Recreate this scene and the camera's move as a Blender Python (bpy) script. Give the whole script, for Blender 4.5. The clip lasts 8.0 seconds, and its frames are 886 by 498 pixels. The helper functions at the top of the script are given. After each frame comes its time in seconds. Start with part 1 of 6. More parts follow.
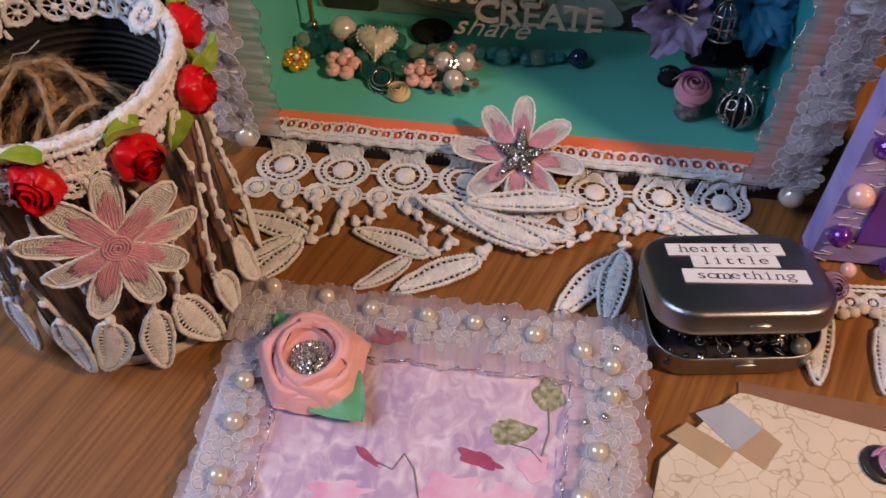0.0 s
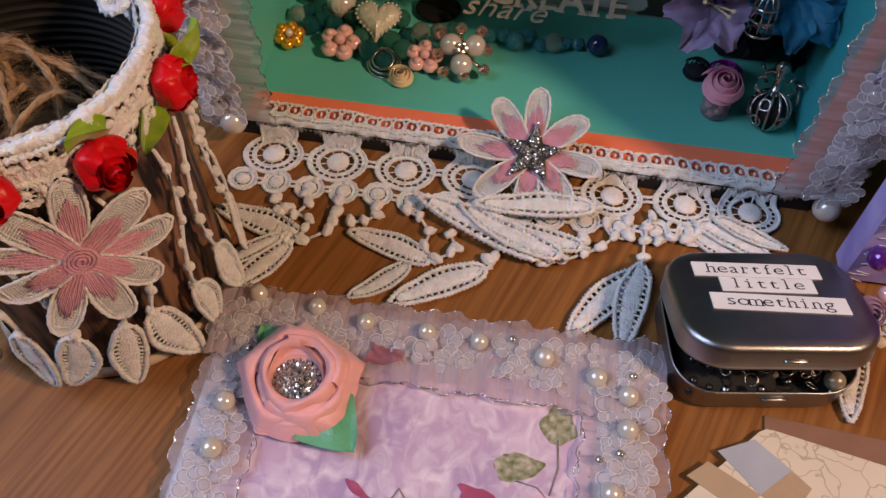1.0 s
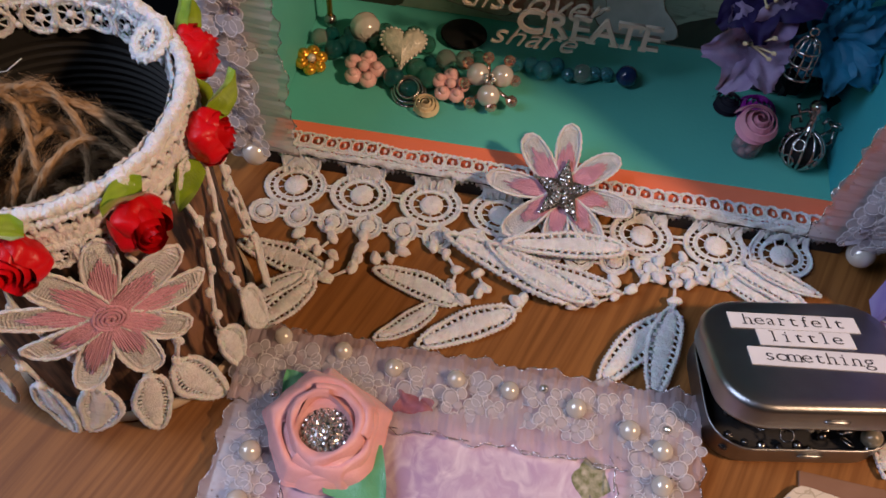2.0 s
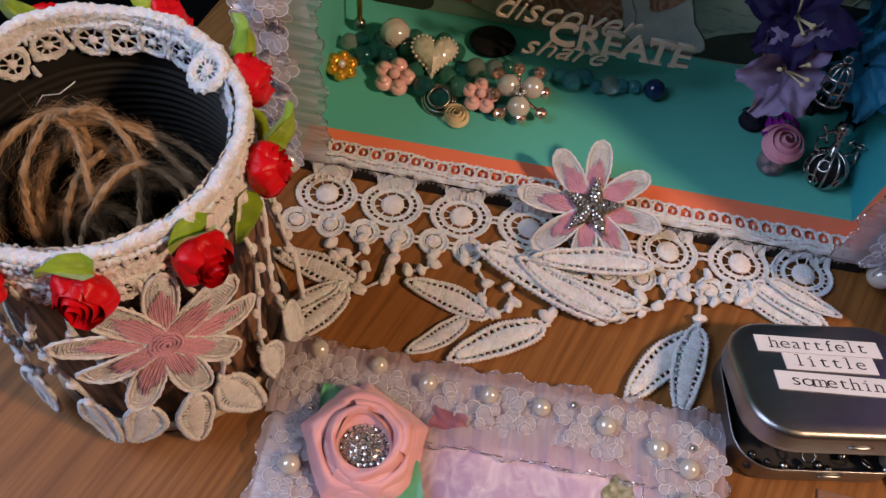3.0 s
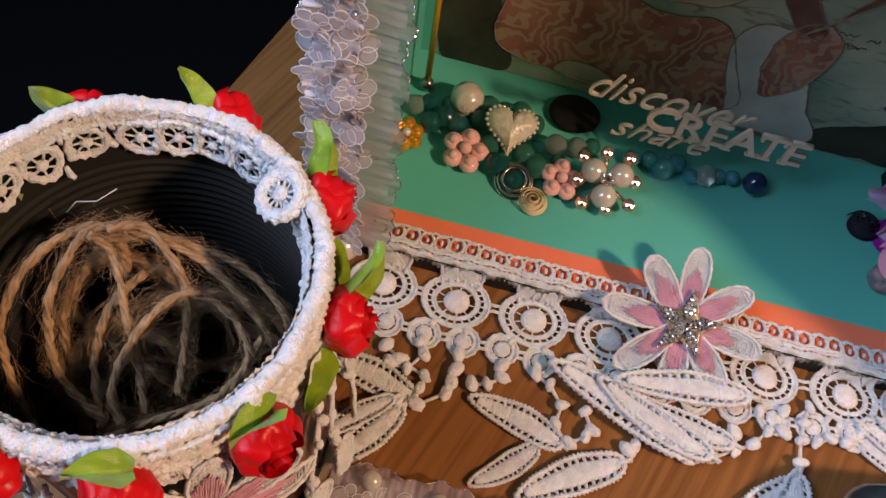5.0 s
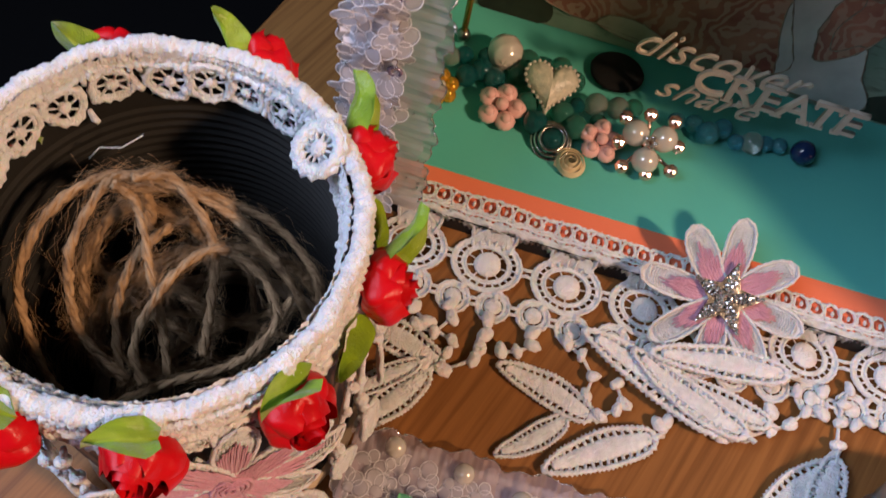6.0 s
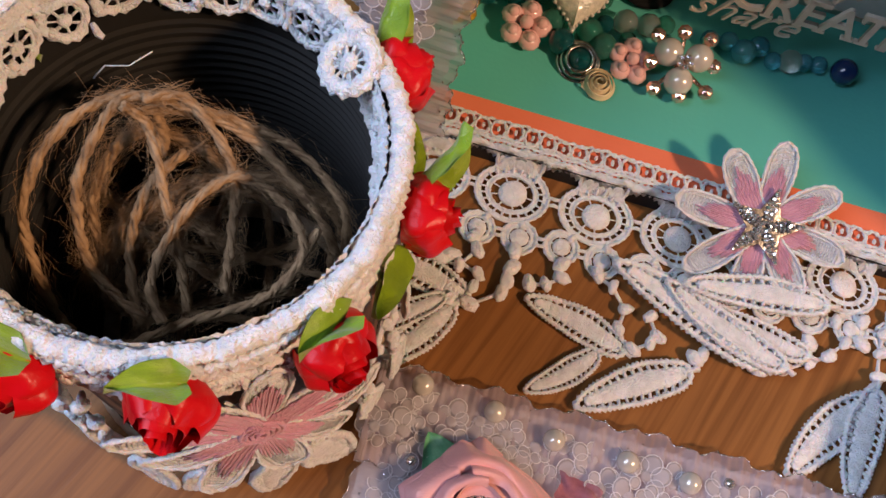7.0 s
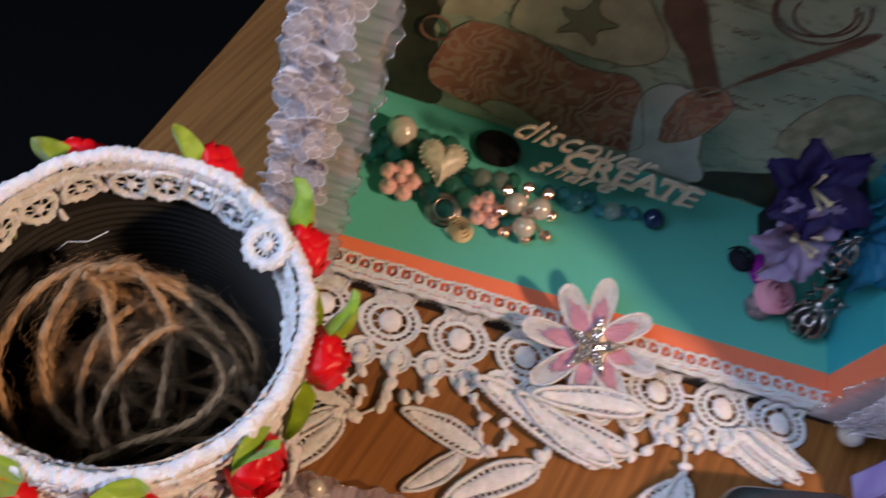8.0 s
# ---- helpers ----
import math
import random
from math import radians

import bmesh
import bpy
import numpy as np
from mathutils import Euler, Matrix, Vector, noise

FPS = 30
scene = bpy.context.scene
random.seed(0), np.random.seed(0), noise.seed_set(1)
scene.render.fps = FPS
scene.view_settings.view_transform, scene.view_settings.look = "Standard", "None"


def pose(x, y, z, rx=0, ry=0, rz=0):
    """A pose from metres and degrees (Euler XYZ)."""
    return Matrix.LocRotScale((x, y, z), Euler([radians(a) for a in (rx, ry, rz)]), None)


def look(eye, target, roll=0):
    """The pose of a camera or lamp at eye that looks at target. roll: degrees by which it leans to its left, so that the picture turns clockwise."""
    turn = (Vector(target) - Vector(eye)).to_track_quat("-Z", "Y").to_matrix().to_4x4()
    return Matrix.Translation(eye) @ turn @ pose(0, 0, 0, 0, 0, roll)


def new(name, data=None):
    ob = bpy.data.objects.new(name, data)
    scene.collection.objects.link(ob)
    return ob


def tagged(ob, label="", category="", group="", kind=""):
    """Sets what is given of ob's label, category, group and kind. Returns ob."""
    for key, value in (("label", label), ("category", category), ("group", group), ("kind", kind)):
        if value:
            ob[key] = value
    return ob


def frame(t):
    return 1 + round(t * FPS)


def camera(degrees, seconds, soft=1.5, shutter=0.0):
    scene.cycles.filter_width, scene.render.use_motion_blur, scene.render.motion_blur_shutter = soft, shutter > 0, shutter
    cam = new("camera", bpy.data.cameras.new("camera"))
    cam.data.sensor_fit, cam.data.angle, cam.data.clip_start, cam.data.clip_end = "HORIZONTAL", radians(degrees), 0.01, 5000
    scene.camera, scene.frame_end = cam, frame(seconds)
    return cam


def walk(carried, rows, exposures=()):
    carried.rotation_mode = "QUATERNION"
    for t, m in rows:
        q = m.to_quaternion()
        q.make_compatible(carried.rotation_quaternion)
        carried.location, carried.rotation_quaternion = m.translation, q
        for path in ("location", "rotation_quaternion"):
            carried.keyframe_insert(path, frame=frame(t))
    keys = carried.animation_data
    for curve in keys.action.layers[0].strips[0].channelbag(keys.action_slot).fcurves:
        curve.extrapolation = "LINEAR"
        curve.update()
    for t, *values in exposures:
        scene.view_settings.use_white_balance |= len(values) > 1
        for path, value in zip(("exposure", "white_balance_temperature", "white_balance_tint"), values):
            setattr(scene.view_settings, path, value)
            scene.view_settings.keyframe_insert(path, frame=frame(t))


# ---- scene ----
cam = camera(55.32, 8.0, 1.5, 0.3)
PATH = [
    (0.0, 0.03161, 0.01956, 0.26776, 37.096, 0.529, -0.071),
    (0.5, 0.02382, 0.04755, 0.25207, 35.065, -1.028, 0.936),
    (1.0, 0.02599, 0.05094, 0.25515, 34.234, -1.169, 0.913),
    (1.5, 0.02065, 0.05188, 0.25491, 33.905, -1.999, 0.919),
    (2.0, 0.01203, 0.07064, 0.25972, 33.256, -2.277, 1.348),
    (3.5, -0.01324, 0.08472, 0.27754, 30.248, -4.553, 2.2),
    (4.0, -0.01857, 0.09439, 0.28127, 30.219, -4.866, 2.951),
    (4.5, -0.02653, 0.11991, 0.2671, 29.913, -5.421, 3.741),
    (6.0, -0.03971, 0.14211, 0.24734, 26.206, -6.383, 7.427),
    (6.5, -0.04277, 0.14123, 0.23534, 22.17, -6.659, 6.99),
    (7.0, -0.0477, 0.14553, 0.23349, 21.862, -6.486, 6.692),
    (7.5, -0.05351, 0.13399, 0.24348, 28.088, -6.991, 5.83),
    (8.0, -0.05626, 0.1344, 0.28447, 28.736, -13.769, 2.759),
]
EXPOSURES = [(0.0, -0.28), (2.0, -0.34), (3.5, -0.20), (4.5, 0.0), (8.0, 0.0)]
walk(cam, [(t, pose(*p)) for t, *p in PATH], EXPOSURES)
# ---- world and light ----
world = bpy.data.worlds.new("room_air")
world.use_nodes = True
world.node_tree.nodes["Background"].inputs[0].default_value = (0.55, 0.6, 0.75, 1)
world.node_tree.nodes["Background"].inputs[1].default_value = 0.0007
scene.world = world
scene.view_settings.exposure = 0.0


def area(name, eye, target, size, watts, colour, tall=None):
    data = bpy.data.lights.new(name, "AREA")
    data.shape, data.size, data.size_y = "RECTANGLE", size, tall or size
    data.energy, data.color = watts, colour
    ob = new(name, data)
    ob.matrix_world = look(eye, target)
    return ob


area("table_lamp_light", (0.60, -0.10, 0.69), (0.05, 0.2, 0.0), 0.08, 8.9, (1.0, 0.63, 0.40))
area("window_light", (-0.58, 0.14, 0.70), (-0.06, 0.2, 0.0), 0.55, 9.5, (0.60, 0.71, 1.0))


# ---- materials ----
def mat(name, colour, rough=0.6, metal=0.0, second=None, scale=60.0, amount=0.5, bump=0.0, bump_scale=400.0,
        stretch=(1, 1, 1), alpha=1.0, sheen=0.0, coat=0.0, vary=0.0, transmit=0.0, ior=1.45, trans=0.0, soft=0.0):
    m = bpy.data.materials.new(name)
    m.use_nodes = True
    n, l = m.node_tree.nodes, m.node_tree.links
    b = n["Principled BSDF"]
    c4 = lambda c: (*c, 1.0)
    b.inputs["Roughness"].default_value, b.inputs["Metallic"].default_value = rough, metal
    b.inputs["Alpha"].default_value, b.inputs["Sheen Weight"].default_value = alpha, sheen
    b.inputs["Coat Weight"].default_value, b.inputs["Transmission Weight"].default_value = coat, transmit
    b.inputs["IOR"].default_value = ior
    b.inputs["Subsurface Weight"].default_value, b.inputs["Subsurface Scale"].default_value = soft, 0.0012
    tc = n.new("ShaderNodeTexCoord")
    mp = n.new("ShaderNodeMapping")
    mp.inputs["Scale"].default_value = stretch
    l.new(tc.outputs["Object"], mp.inputs["Vector"])
    no = n.new("ShaderNodeTexNoise")
    no.inputs["Scale"].default_value, no.inputs["Detail"].default_value = scale, 5.0
    l.new(mp.outputs[0], no.inputs["Vector"])
    ramp = n.new("ShaderNodeValToRGB")
    ramp.color_ramp.elements[0].position, ramp.color_ramp.elements[1].position = 0.5 - amount / 2, 0.5 + amount / 2
    other = second or tuple(v * 0.82 for v in colour)
    ramp.color_ramp.elements[0].color, ramp.color_ramp.elements[1].color = c4(other), c4(colour)
    l.new(no.outputs["Fac"], ramp.inputs["Fac"])
    out = ramp.outputs["Color"]
    if vary:
        info, hsv = n.new("ShaderNodeObjectInfo"), n.new("ShaderNodeHueSaturation")
        mr = n.new("ShaderNodeMapRange")
        mr.inputs["To Min"].default_value, mr.inputs["To Max"].default_value = 1 - vary, 1 + vary
        l.new(info.outputs["Random"], mr.inputs["Value"])
        l.new(mr.outputs["Result"], hsv.inputs["Value"])
        l.new(out, hsv.inputs["Color"])
        out = hsv.outputs["Color"]
    l.new(out, b.inputs["Base Color"])
    if bump:
        fine = n.new("ShaderNodeTexNoise")
        fine.inputs["Scale"].default_value, fine.inputs["Detail"].default_value = bump_scale, 3.0
        l.new(mp.outputs[0], fine.inputs["Vector"])
        bn = n.new("ShaderNodeBump")
        bn.inputs["Strength"].default_value, bn.inputs["Distance"].default_value = bump, 0.001
        l.new(fine.outputs["Fac"], bn.inputs["Height"])
        l.new(bn.outputs["Normal"], b.inputs["Normal"])
    if trans:
        tl, mix = n.new("ShaderNodeBsdfTranslucent"), n.new("ShaderNodeMixShader")
        tl.inputs["Color"].default_value = c4(colour)
        mix.inputs[0].default_value = trans
        l.new(b.outputs[0], mix.inputs[1])
        l.new(tl.outputs[0], mix.inputs[2])
        l.new(mix.outputs[0], n["Material Output"].inputs["Surface"])
    return m


def oak(name):
    """Straight-grained oak veneer; the grain runs along the object's own y."""
    m = mat(name, (0.285, 0.122, 0.033), 0.50, second=(0.185, 0.074, 0.020), scale=26, amount=0.6, stretch=(9, 0.35, 1), bump=0.12, bump_scale=120, ior=1.32)
    n, l = m.node_tree.nodes, m.node_tree.links
    b = n["Principled BSDF"]
    n["Mapping"].inputs["Rotation"].default_value[2] = radians(20)
    tc, mp, no = n.new("ShaderNodeTexCoord"), n.new("ShaderNodeMapping"), n.new("ShaderNodeTexNoise")
    mp.inputs["Scale"].default_value, mp.inputs["Rotation"].default_value[2] = (30, 1.0, 1), radians(20)
    no.inputs["Scale"].default_value, no.inputs["Detail"].default_value = 16, 4
    turn = n.new("ShaderNodeMapping")
    turn.inputs["Rotation"].default_value[2] = radians(6.8)
    l.new(tc.outputs["Object"], turn.inputs["Vector"])
    l.new(turn.outputs[0], mp.inputs["Vector"])
    l.new(turn.outputs[0], n["Mapping"].inputs["Vector"])
    l.new(mp.outputs[0], no.inputs["Vector"])
    ramp = n.new("ShaderNodeValToRGB")
    ramp.color_ramp.elements[0].position, ramp.color_ramp.elements[1].position = 0.36, 0.56
    ramp.color_ramp.elements[0].color, ramp.color_ramp.elements[1].color = (0.66, 0.60, 0.54, 1), (1, 1, 1, 1)
    l.new(no.outputs["Fac"], ramp.inputs["Fac"])
    mul = n.new("ShaderNodeMix")
    mul.data_type, mul.blend_type = "RGBA", "MULTIPLY"
    mul.inputs[0].default_value = 0.85
    old = b.inputs["Base Color"].links[0].from_socket
    l.new(old, mul.inputs[6])
    l.new(ramp.outputs["Color"], mul.inputs[7])
    l.new(mul.outputs[2], b.inputs["Base Color"])
    return m


OAK = oak("oak_veneer")
COTTON = mat("white_cotton_lace", (0.86, 0.85, 0.845), 0.40, second=(0.66, 0.65, 0.645), scale=420, amount=0.35, bump=0.85, bump_scale=1900, sheen=0.6, soft=0.2)
CREAM = mat("cream_cotton_lace", (0.78, 0.70, 0.58), 0.75, second=(0.62, 0.54, 0.42), scale=160, bump=0.4, bump_scale=900, sheen=0.3, trans=0.25)
SHINY = mat("lustrous_lace_thread", (0.84, 0.82, 0.81), 0.24, second=(0.66, 0.64, 0.63), scale=300, bump=0.8, bump_scale=1500, sheen=0.5, soft=0.2)
VEIL = mat("white_lace_net", (0.84, 0.83, 0.84), 0.8, second=(0.72, 0.7, 0.72), scale=900, amount=0.25, bump=0.9, bump_scale=1600, alpha=0.97, trans=0.3)
ORGANZA = mat("lilac_white_organza", (0.86, 0.80, 0.84), 0.25, second=(0.70, 0.62, 0.70), scale=220, alpha=0.30, bump=0.5, bump_scale=500, sheen=0.6, trans=0.35)
ORGANZA_PINK = mat("pale_pink_organza", (0.80, 0.71, 0.75), 0.35, second=(0.72, 0.60, 0.66), scale=220, alpha=0.27, bump=0.5, bump_scale=500, sheen=0.6, trans=0.3)
LOOP = mat("white_nylon_loop", (0.93, 0.92, 0.95), 0.4, scale=300, alpha=0.9, trans=0.2)
GLINT = mat("silver_lurex_thread", (0.9, 0.88, 0.86), 0.15, 1.0, bump=1.0, bump_scale=900)
RED = mat("red_satin", (0.60, 0.004, 0.010), 0.36, second=(0.50, 0.003, 0.006), scale=120, bump=0.2, bump_scale=700, ior=1.33)
GREEN = mat("lime_green_satin", (0.26, 0.40, 0.012), 0.27, second=(0.15, 0.25, 0.008), scale=160, bump=0.35, bump_scale=1100, stretch=(1, 4, 1), sheen=0.3)
SAGE = mat("green_satin_leaf", (0.15, 0.44, 0.24), 0.27, second=(0.09, 0.30, 0.15), scale=90, bump=0.3, bump_scale=900)
SALMON = mat("salmon_pink_satin", (0.82, 0.44, 0.44), 0.25, second=(0.73, 0.35, 0.36), scale=70, bump=0.3, bump_scale=1000, stretch=(1, 4, 1), sheen=0.3)
PEARL = mat("white_pearl", (0.66, 0.62, 0.54), 0.22, 0.25, second=(0.56, 0.52, 0.46), scale=90, coat=1.0)
PEARLPINK = mat("pink_pearl", (0.76, 0.46, 0.43), 0.14, second=(0.68, 0.39, 0.36), scale=90, coat=1.0)
PEARLVIOLET = mat("violet_pearl", (0.16, 0.03, 0.30), 0.12, second=(0.10, 0.02, 0.22), scale=90, coat=0.9, metal=0.4)
GEM = mat("cut_crystal", (0.92, 0.90, 0.86), 0.08, 0.8, second=(0.60, 0.58, 0.56), scale=420, amount=0.15, vary=0.2)
SILVER = mat("antique_silver", (0.62, 0.60, 0.57), 0.24, 1.0, second=(0.25, 0.24, 0.23), scale=260, bump=0.3)
ROSEGOLD = mat("rose_gold", (0.80, 0.50, 0.38), 0.2, 1.0, bump=0.2)
GOLD = mat("gold_lacquer", (0.85, 0.45, 0.05), 0.22, 0.7, bump=0.2)
STEEL = mat("brushed_tin_plate", (0.34, 0.34, 0.345), 0.34, 1.0, second=(0.27, 0.27, 0.275), scale=90, bump=0.06, bump_scale=1500)
# The shade inside the can is put into this near-black tin colour.
SHADEDTIN = mat("shade_dark_tin_plate", (0.010, 0.009, 0.0065), 0.8, 0.0, second=(0.0055, 0.005, 0.0035), scale=70, bump=0.1, bump_scale=300)
JUTE = mat("jute_fibre", (0.48, 0.31, 0.16), 0.85, second=(0.20, 0.115, 0.055), scale=350, bump=0.5, bump_scale=900)
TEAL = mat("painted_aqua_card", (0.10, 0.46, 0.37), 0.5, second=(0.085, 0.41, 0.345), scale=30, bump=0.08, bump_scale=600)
# Darker and bluer than the aqua card, for the right side wall.
TURQ = mat("bluer_aqua_card", (0.04, 0.36, 0.40), 0.5, second=(0.03, 0.31, 0.36), scale=30, bump=0.08, bump_scale=600)
CORAL = mat("coral_card", (0.80, 0.20, 0.10), 0.6, second=(0.74, 0.17, 0.08), scale=60, bump=0.1, bump_scale=800)
BLACKCARD = mat("black_card", (0.012, 0.012, 0.013), 0.7, bump=0.1)
WHITEPAPER = mat("white_paper", (0.80, 0.79, 0.80), 0.7, bump=0.08, bump_scale=900)
INK = mat("black_ink", (0.015, 0.013, 0.015), 0.6)
CHIP = mat("pale_chipboard", (0.62, 0.54, 0.44), 0.75, second=(0.52, 0.44, 0.34), scale=300, bump=0.2)
# Dimness of the unseen room, put into the wall colour.
DARKROOM = mat("shade_dark_wall", (0.022, 0.019, 0.017), 0.9, scale=4, bump=0.1, bump_scale=60)
# Near-black in place of the deep shade beyond the table edge.
SHADEFLOOR = mat("shade_black_floor", (0.0022, 0.0020, 0.0020), 0.95, scale=20, bump=0.4, bump_scale=300)


# ---- mesh helpers ----
class Geo:
    """Collects corners and faces of one mesh."""

    def __init__(self):
        self.v, self.f = [], []

    def grid(self, fn, nu, nv, wrap_u=False, wrap_v=False):
        base = len(self.v)
        cu, cv = (nu if wrap_u else nu + 1), (nv if wrap_v else nv + 1)
        for i in range(cu):
            for j in range(cv):
                self.v.append(tuple(fn(i / nu, j / nv)))
        for i in range(nu):
            for j in range(nv):
                a, b = i % cu, (i + 1) % cu
                c, d = j % cv, (j + 1) % cv
                self.f.append((base + a * cv + c, base + b * cv + c, base + b * cv + d, base + a * cv + d))
        return self

    def tube(self, pts, r, n=6, closed=False, bumpy=0.0):
        pts = [Vector(p) for p in pts]
        k = len(pts)
        base = len(self.v)
        up = Vector((0.03, 0.05, 1.0))
        for i, p in enumerate(pts):
            a = pts[(i - 1) % k] if closed or i else pts[0]
            b = pts[(i + 1) % k] if closed or i < k - 1 else pts[-1]
            d = (b - a)
            d = d.normalized() if d.length > 1e-12 else Vector((1, 0, 0))
            s = d.cross(up)
            s = s.normalized() if s.length > 1e-3 else d.cross(Vector((1, 0, 0))).normalized()
            w = s.cross(d)
            rr = (r(i / max(1, k - 1)) if callable(r) else r) * (1 + (bumpy if i % 2 else -bumpy))
            for j in range(n):
                t = 2 * math.pi * j / n
                self.v.append(tuple(p + s * (rr * math.cos(t)) + w * (rr * math.sin(t))))
        for i in range(k if closed else k - 1):
            for j in range(n):
                a, b = base + i * n, base + ((i + 1) % k) * n
                self.f.append((a + j, a + (j + 1) % n, b + (j + 1) % n, b + j))
        if not closed:
            self.f.append(tuple(base + j for j in reversed(range(n))))
            self.f.append(tuple(base + (k - 1) * n + j for j in range(n)))
        return self

    def ball(self, c, r, nu=10, nv=6, m=None):
        rx, ry, rz = (r, r, r) if not isinstance(r, tuple) else r
        c = Vector(c)
        m = m or Matrix.Identity(3)
        base = len(self.v)
        self.v.append(tuple(c + m @ Vector((0, 0, -rz))))
        for j in range(1, nv):
            t = -math.pi / 2 + math.pi * j / nv
            for i in range(nu):
                p = 2 * math.pi * i / nu
                self.v.append(tuple(c + m @ Vector((rx * math.cos(t) * math.cos(p), ry * math.cos(t) * math.sin(p), rz * math.sin(t)))))
        self.v.append(tuple(c + m @ Vector((0, 0, rz))))
        top = len(self.v) - 1
        for i in range(nu):
            q = (i + 1) % nu
            self.f.append((base, base + 1 + q, base + 1 + i))
            for j in range(nv - 2):
                a = base + 1 + j * nu
                self.f.append((a + i, a + q, a + nu + q, a + nu + i))
            self.f.append((base + 1 + (nv - 2) * nu + i, base + 1 + (nv - 2) * nu + q, top))
        return self

    def prism(self, outline, z0, z1):
        """A flat-topped solid over an outline given anticlockwise."""
        base, k = len(self.v), len(outline)
        self.v += [(x, y, z0) for x, y in outline] + [(x, y, z1) for x, y in outline]
        self.f.append(tuple(base + i for i in reversed(range(k))))
        self.f.append(tuple(base + k + i for i in range(k)))
        for i in range(k):
            j = (i + 1) % k
            self.f.append((base + i, base + j, base + k + j, base + k + i))
        return self

    def box(self, lo, hi, bevel=0.0):
        x0, y0, z0 = lo
        x1, y1, z1 = hi
        if not bevel:
            return self.prism([(x0, y0), (x1, y0), (x1, y1), (x0, y1)], z0, z1)
        b = bevel
        ring = lambda s: [(x0 + s, y0), (x1 - s, y0), (x1, y0 + s), (x1, y1 - s), (x1 - s, y1), (x0 + s, y1), (x0, y1 - s), (x0, y0 + s)]
        inner = [(min(max(x, x0 + b), x1 - b), min(max(y, y0 + b), y1 - b)) for x, y in ring(b)]
        base = len(self.v)
        for pts, z in ((inner, z0), (ring(b), z0 + b), (ring(b), z1 - b), (inner, z1)):
            self.v += [(x, y, z) for x, y in pts]
        for a in range(3):
            for i in range(8):
                j = (i + 1) % 8
                self.f.append((base + a * 8 + i, base + a * 8 + j, base + a * 8 + 8 + j, base + a * 8 + 8 + i))
        self.f.append(tuple(base + i for i in reversed(range(8))))
        self.f.append(tuple(base + 24 + i for i in range(8)))
        return self

    def lathe(self, profile, n=48):
        base, k = len(self.v), len(profile)
        for i in range(n):
            t = 2 * math.pi * i / n
            self.v += [(r * math.cos(t), r * math.sin(t), z) for r, z in profile]
        for i in range(n):
            a, b = base + i * k, base + ((i + 1) % n) * k
            for j in range(k - 1):
                self.f.append((a + j, b + j, b + j + 1, a + j + 1))
        return self

    def moved(self, m):
        self.v = [tuple(m @ Vector(p)) for p in self.v]
        return self

    def mesh(self, name, material, smooth=True):
        me = bpy.data.meshes.new(name)
        me.from_pydata(self.v, [], self.f)
        me.polygons.foreach_set("use_smooth", [smooth] * len(me.polygons))
        me.materials.append(material)
        me.validate()
        me.update()
        return me


def part(name, geo, material, parent=None, label="", smooth=True, at=None):
    me = geo.mesh(name, material, smooth) if isinstance(geo, Geo) else geo
    ob = new(name, me)
    if parent is not None:
        ob.parent = parent
    if at is not None:
        ob.matrix_basis = at
    return tagged(ob, label)


def thing(name, label, category, at=None, group="", kind=""):
    ob = new(name)
    ob.empty_display_size = 0.01
    if at is not None:
        ob.matrix_basis = at
    return tagged(ob, label, category, group, kind)


def solo(name, geo, material, label, category, at=None, group="", kind="", smooth=True):
    ob = part(name, geo, material, None, "", smooth, at)
    return tagged(ob, label, category, group, kind)


rnd = random.Random(7)
TURN = 2 * math.pi

# ---- setting ----
TABLE = pose(-0.157, 0.222, 0, 0, 0, -22.2)
table = thing("table", "oak veneered table top with straight grain", "table", TABLE)
part("tabletop", Geo().box((0.0, -0.75, -0.026), (0.95, 0.65, 0.0), 0.0015), OAK, table, smooth=False)
for x, y in ((0.05, -0.70), (0.90, -0.70), (0.05, 0.60), (0.90, 0.60)):
    part("leg", Geo().box((x - 0.03, y - 0.03, -0.74), (x + 0.03, y + 0.03, -0.026), 0.003), OAK, table, smooth=False)
tagged(part("floor", Geo().box((-2.5, -2.5, -0.78), (2.5, 2.5, -0.74)), SHADEFLOOR, smooth=False), "floor coloured near-black for deep shade", "floor", kind="structure")
# Unseen walls and ceiling, added and coloured dark to keep the surroundings black.
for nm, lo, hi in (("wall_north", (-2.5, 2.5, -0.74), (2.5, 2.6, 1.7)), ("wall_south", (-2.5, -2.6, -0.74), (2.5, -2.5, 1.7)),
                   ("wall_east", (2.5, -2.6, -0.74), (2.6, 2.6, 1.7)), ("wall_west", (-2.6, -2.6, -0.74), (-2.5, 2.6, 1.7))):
    tagged(part(nm, Geo().box(lo, hi), DARKROOM, smooth=False), "unseen wall added to close the dim room", "wall", kind="structure")
tagged(part("ceiling", Geo().box((-2.6, -2.6, 1.7), (2.6, 2.6, 1.75)), DARKROOM, smooth=False), "unseen ceiling added to close the dim room", "ceiling", kind="structure")

# ---- shadow box ----
BOX = pose(-0.0384, 0.2620, 0, 0, 0, -8.5)
BX0, BX1, BY0, BY1, BZ0, BZ1 = -0.014, 0.200, 0.016, 0.105, 0.008, 0.235
WALL = 0.005


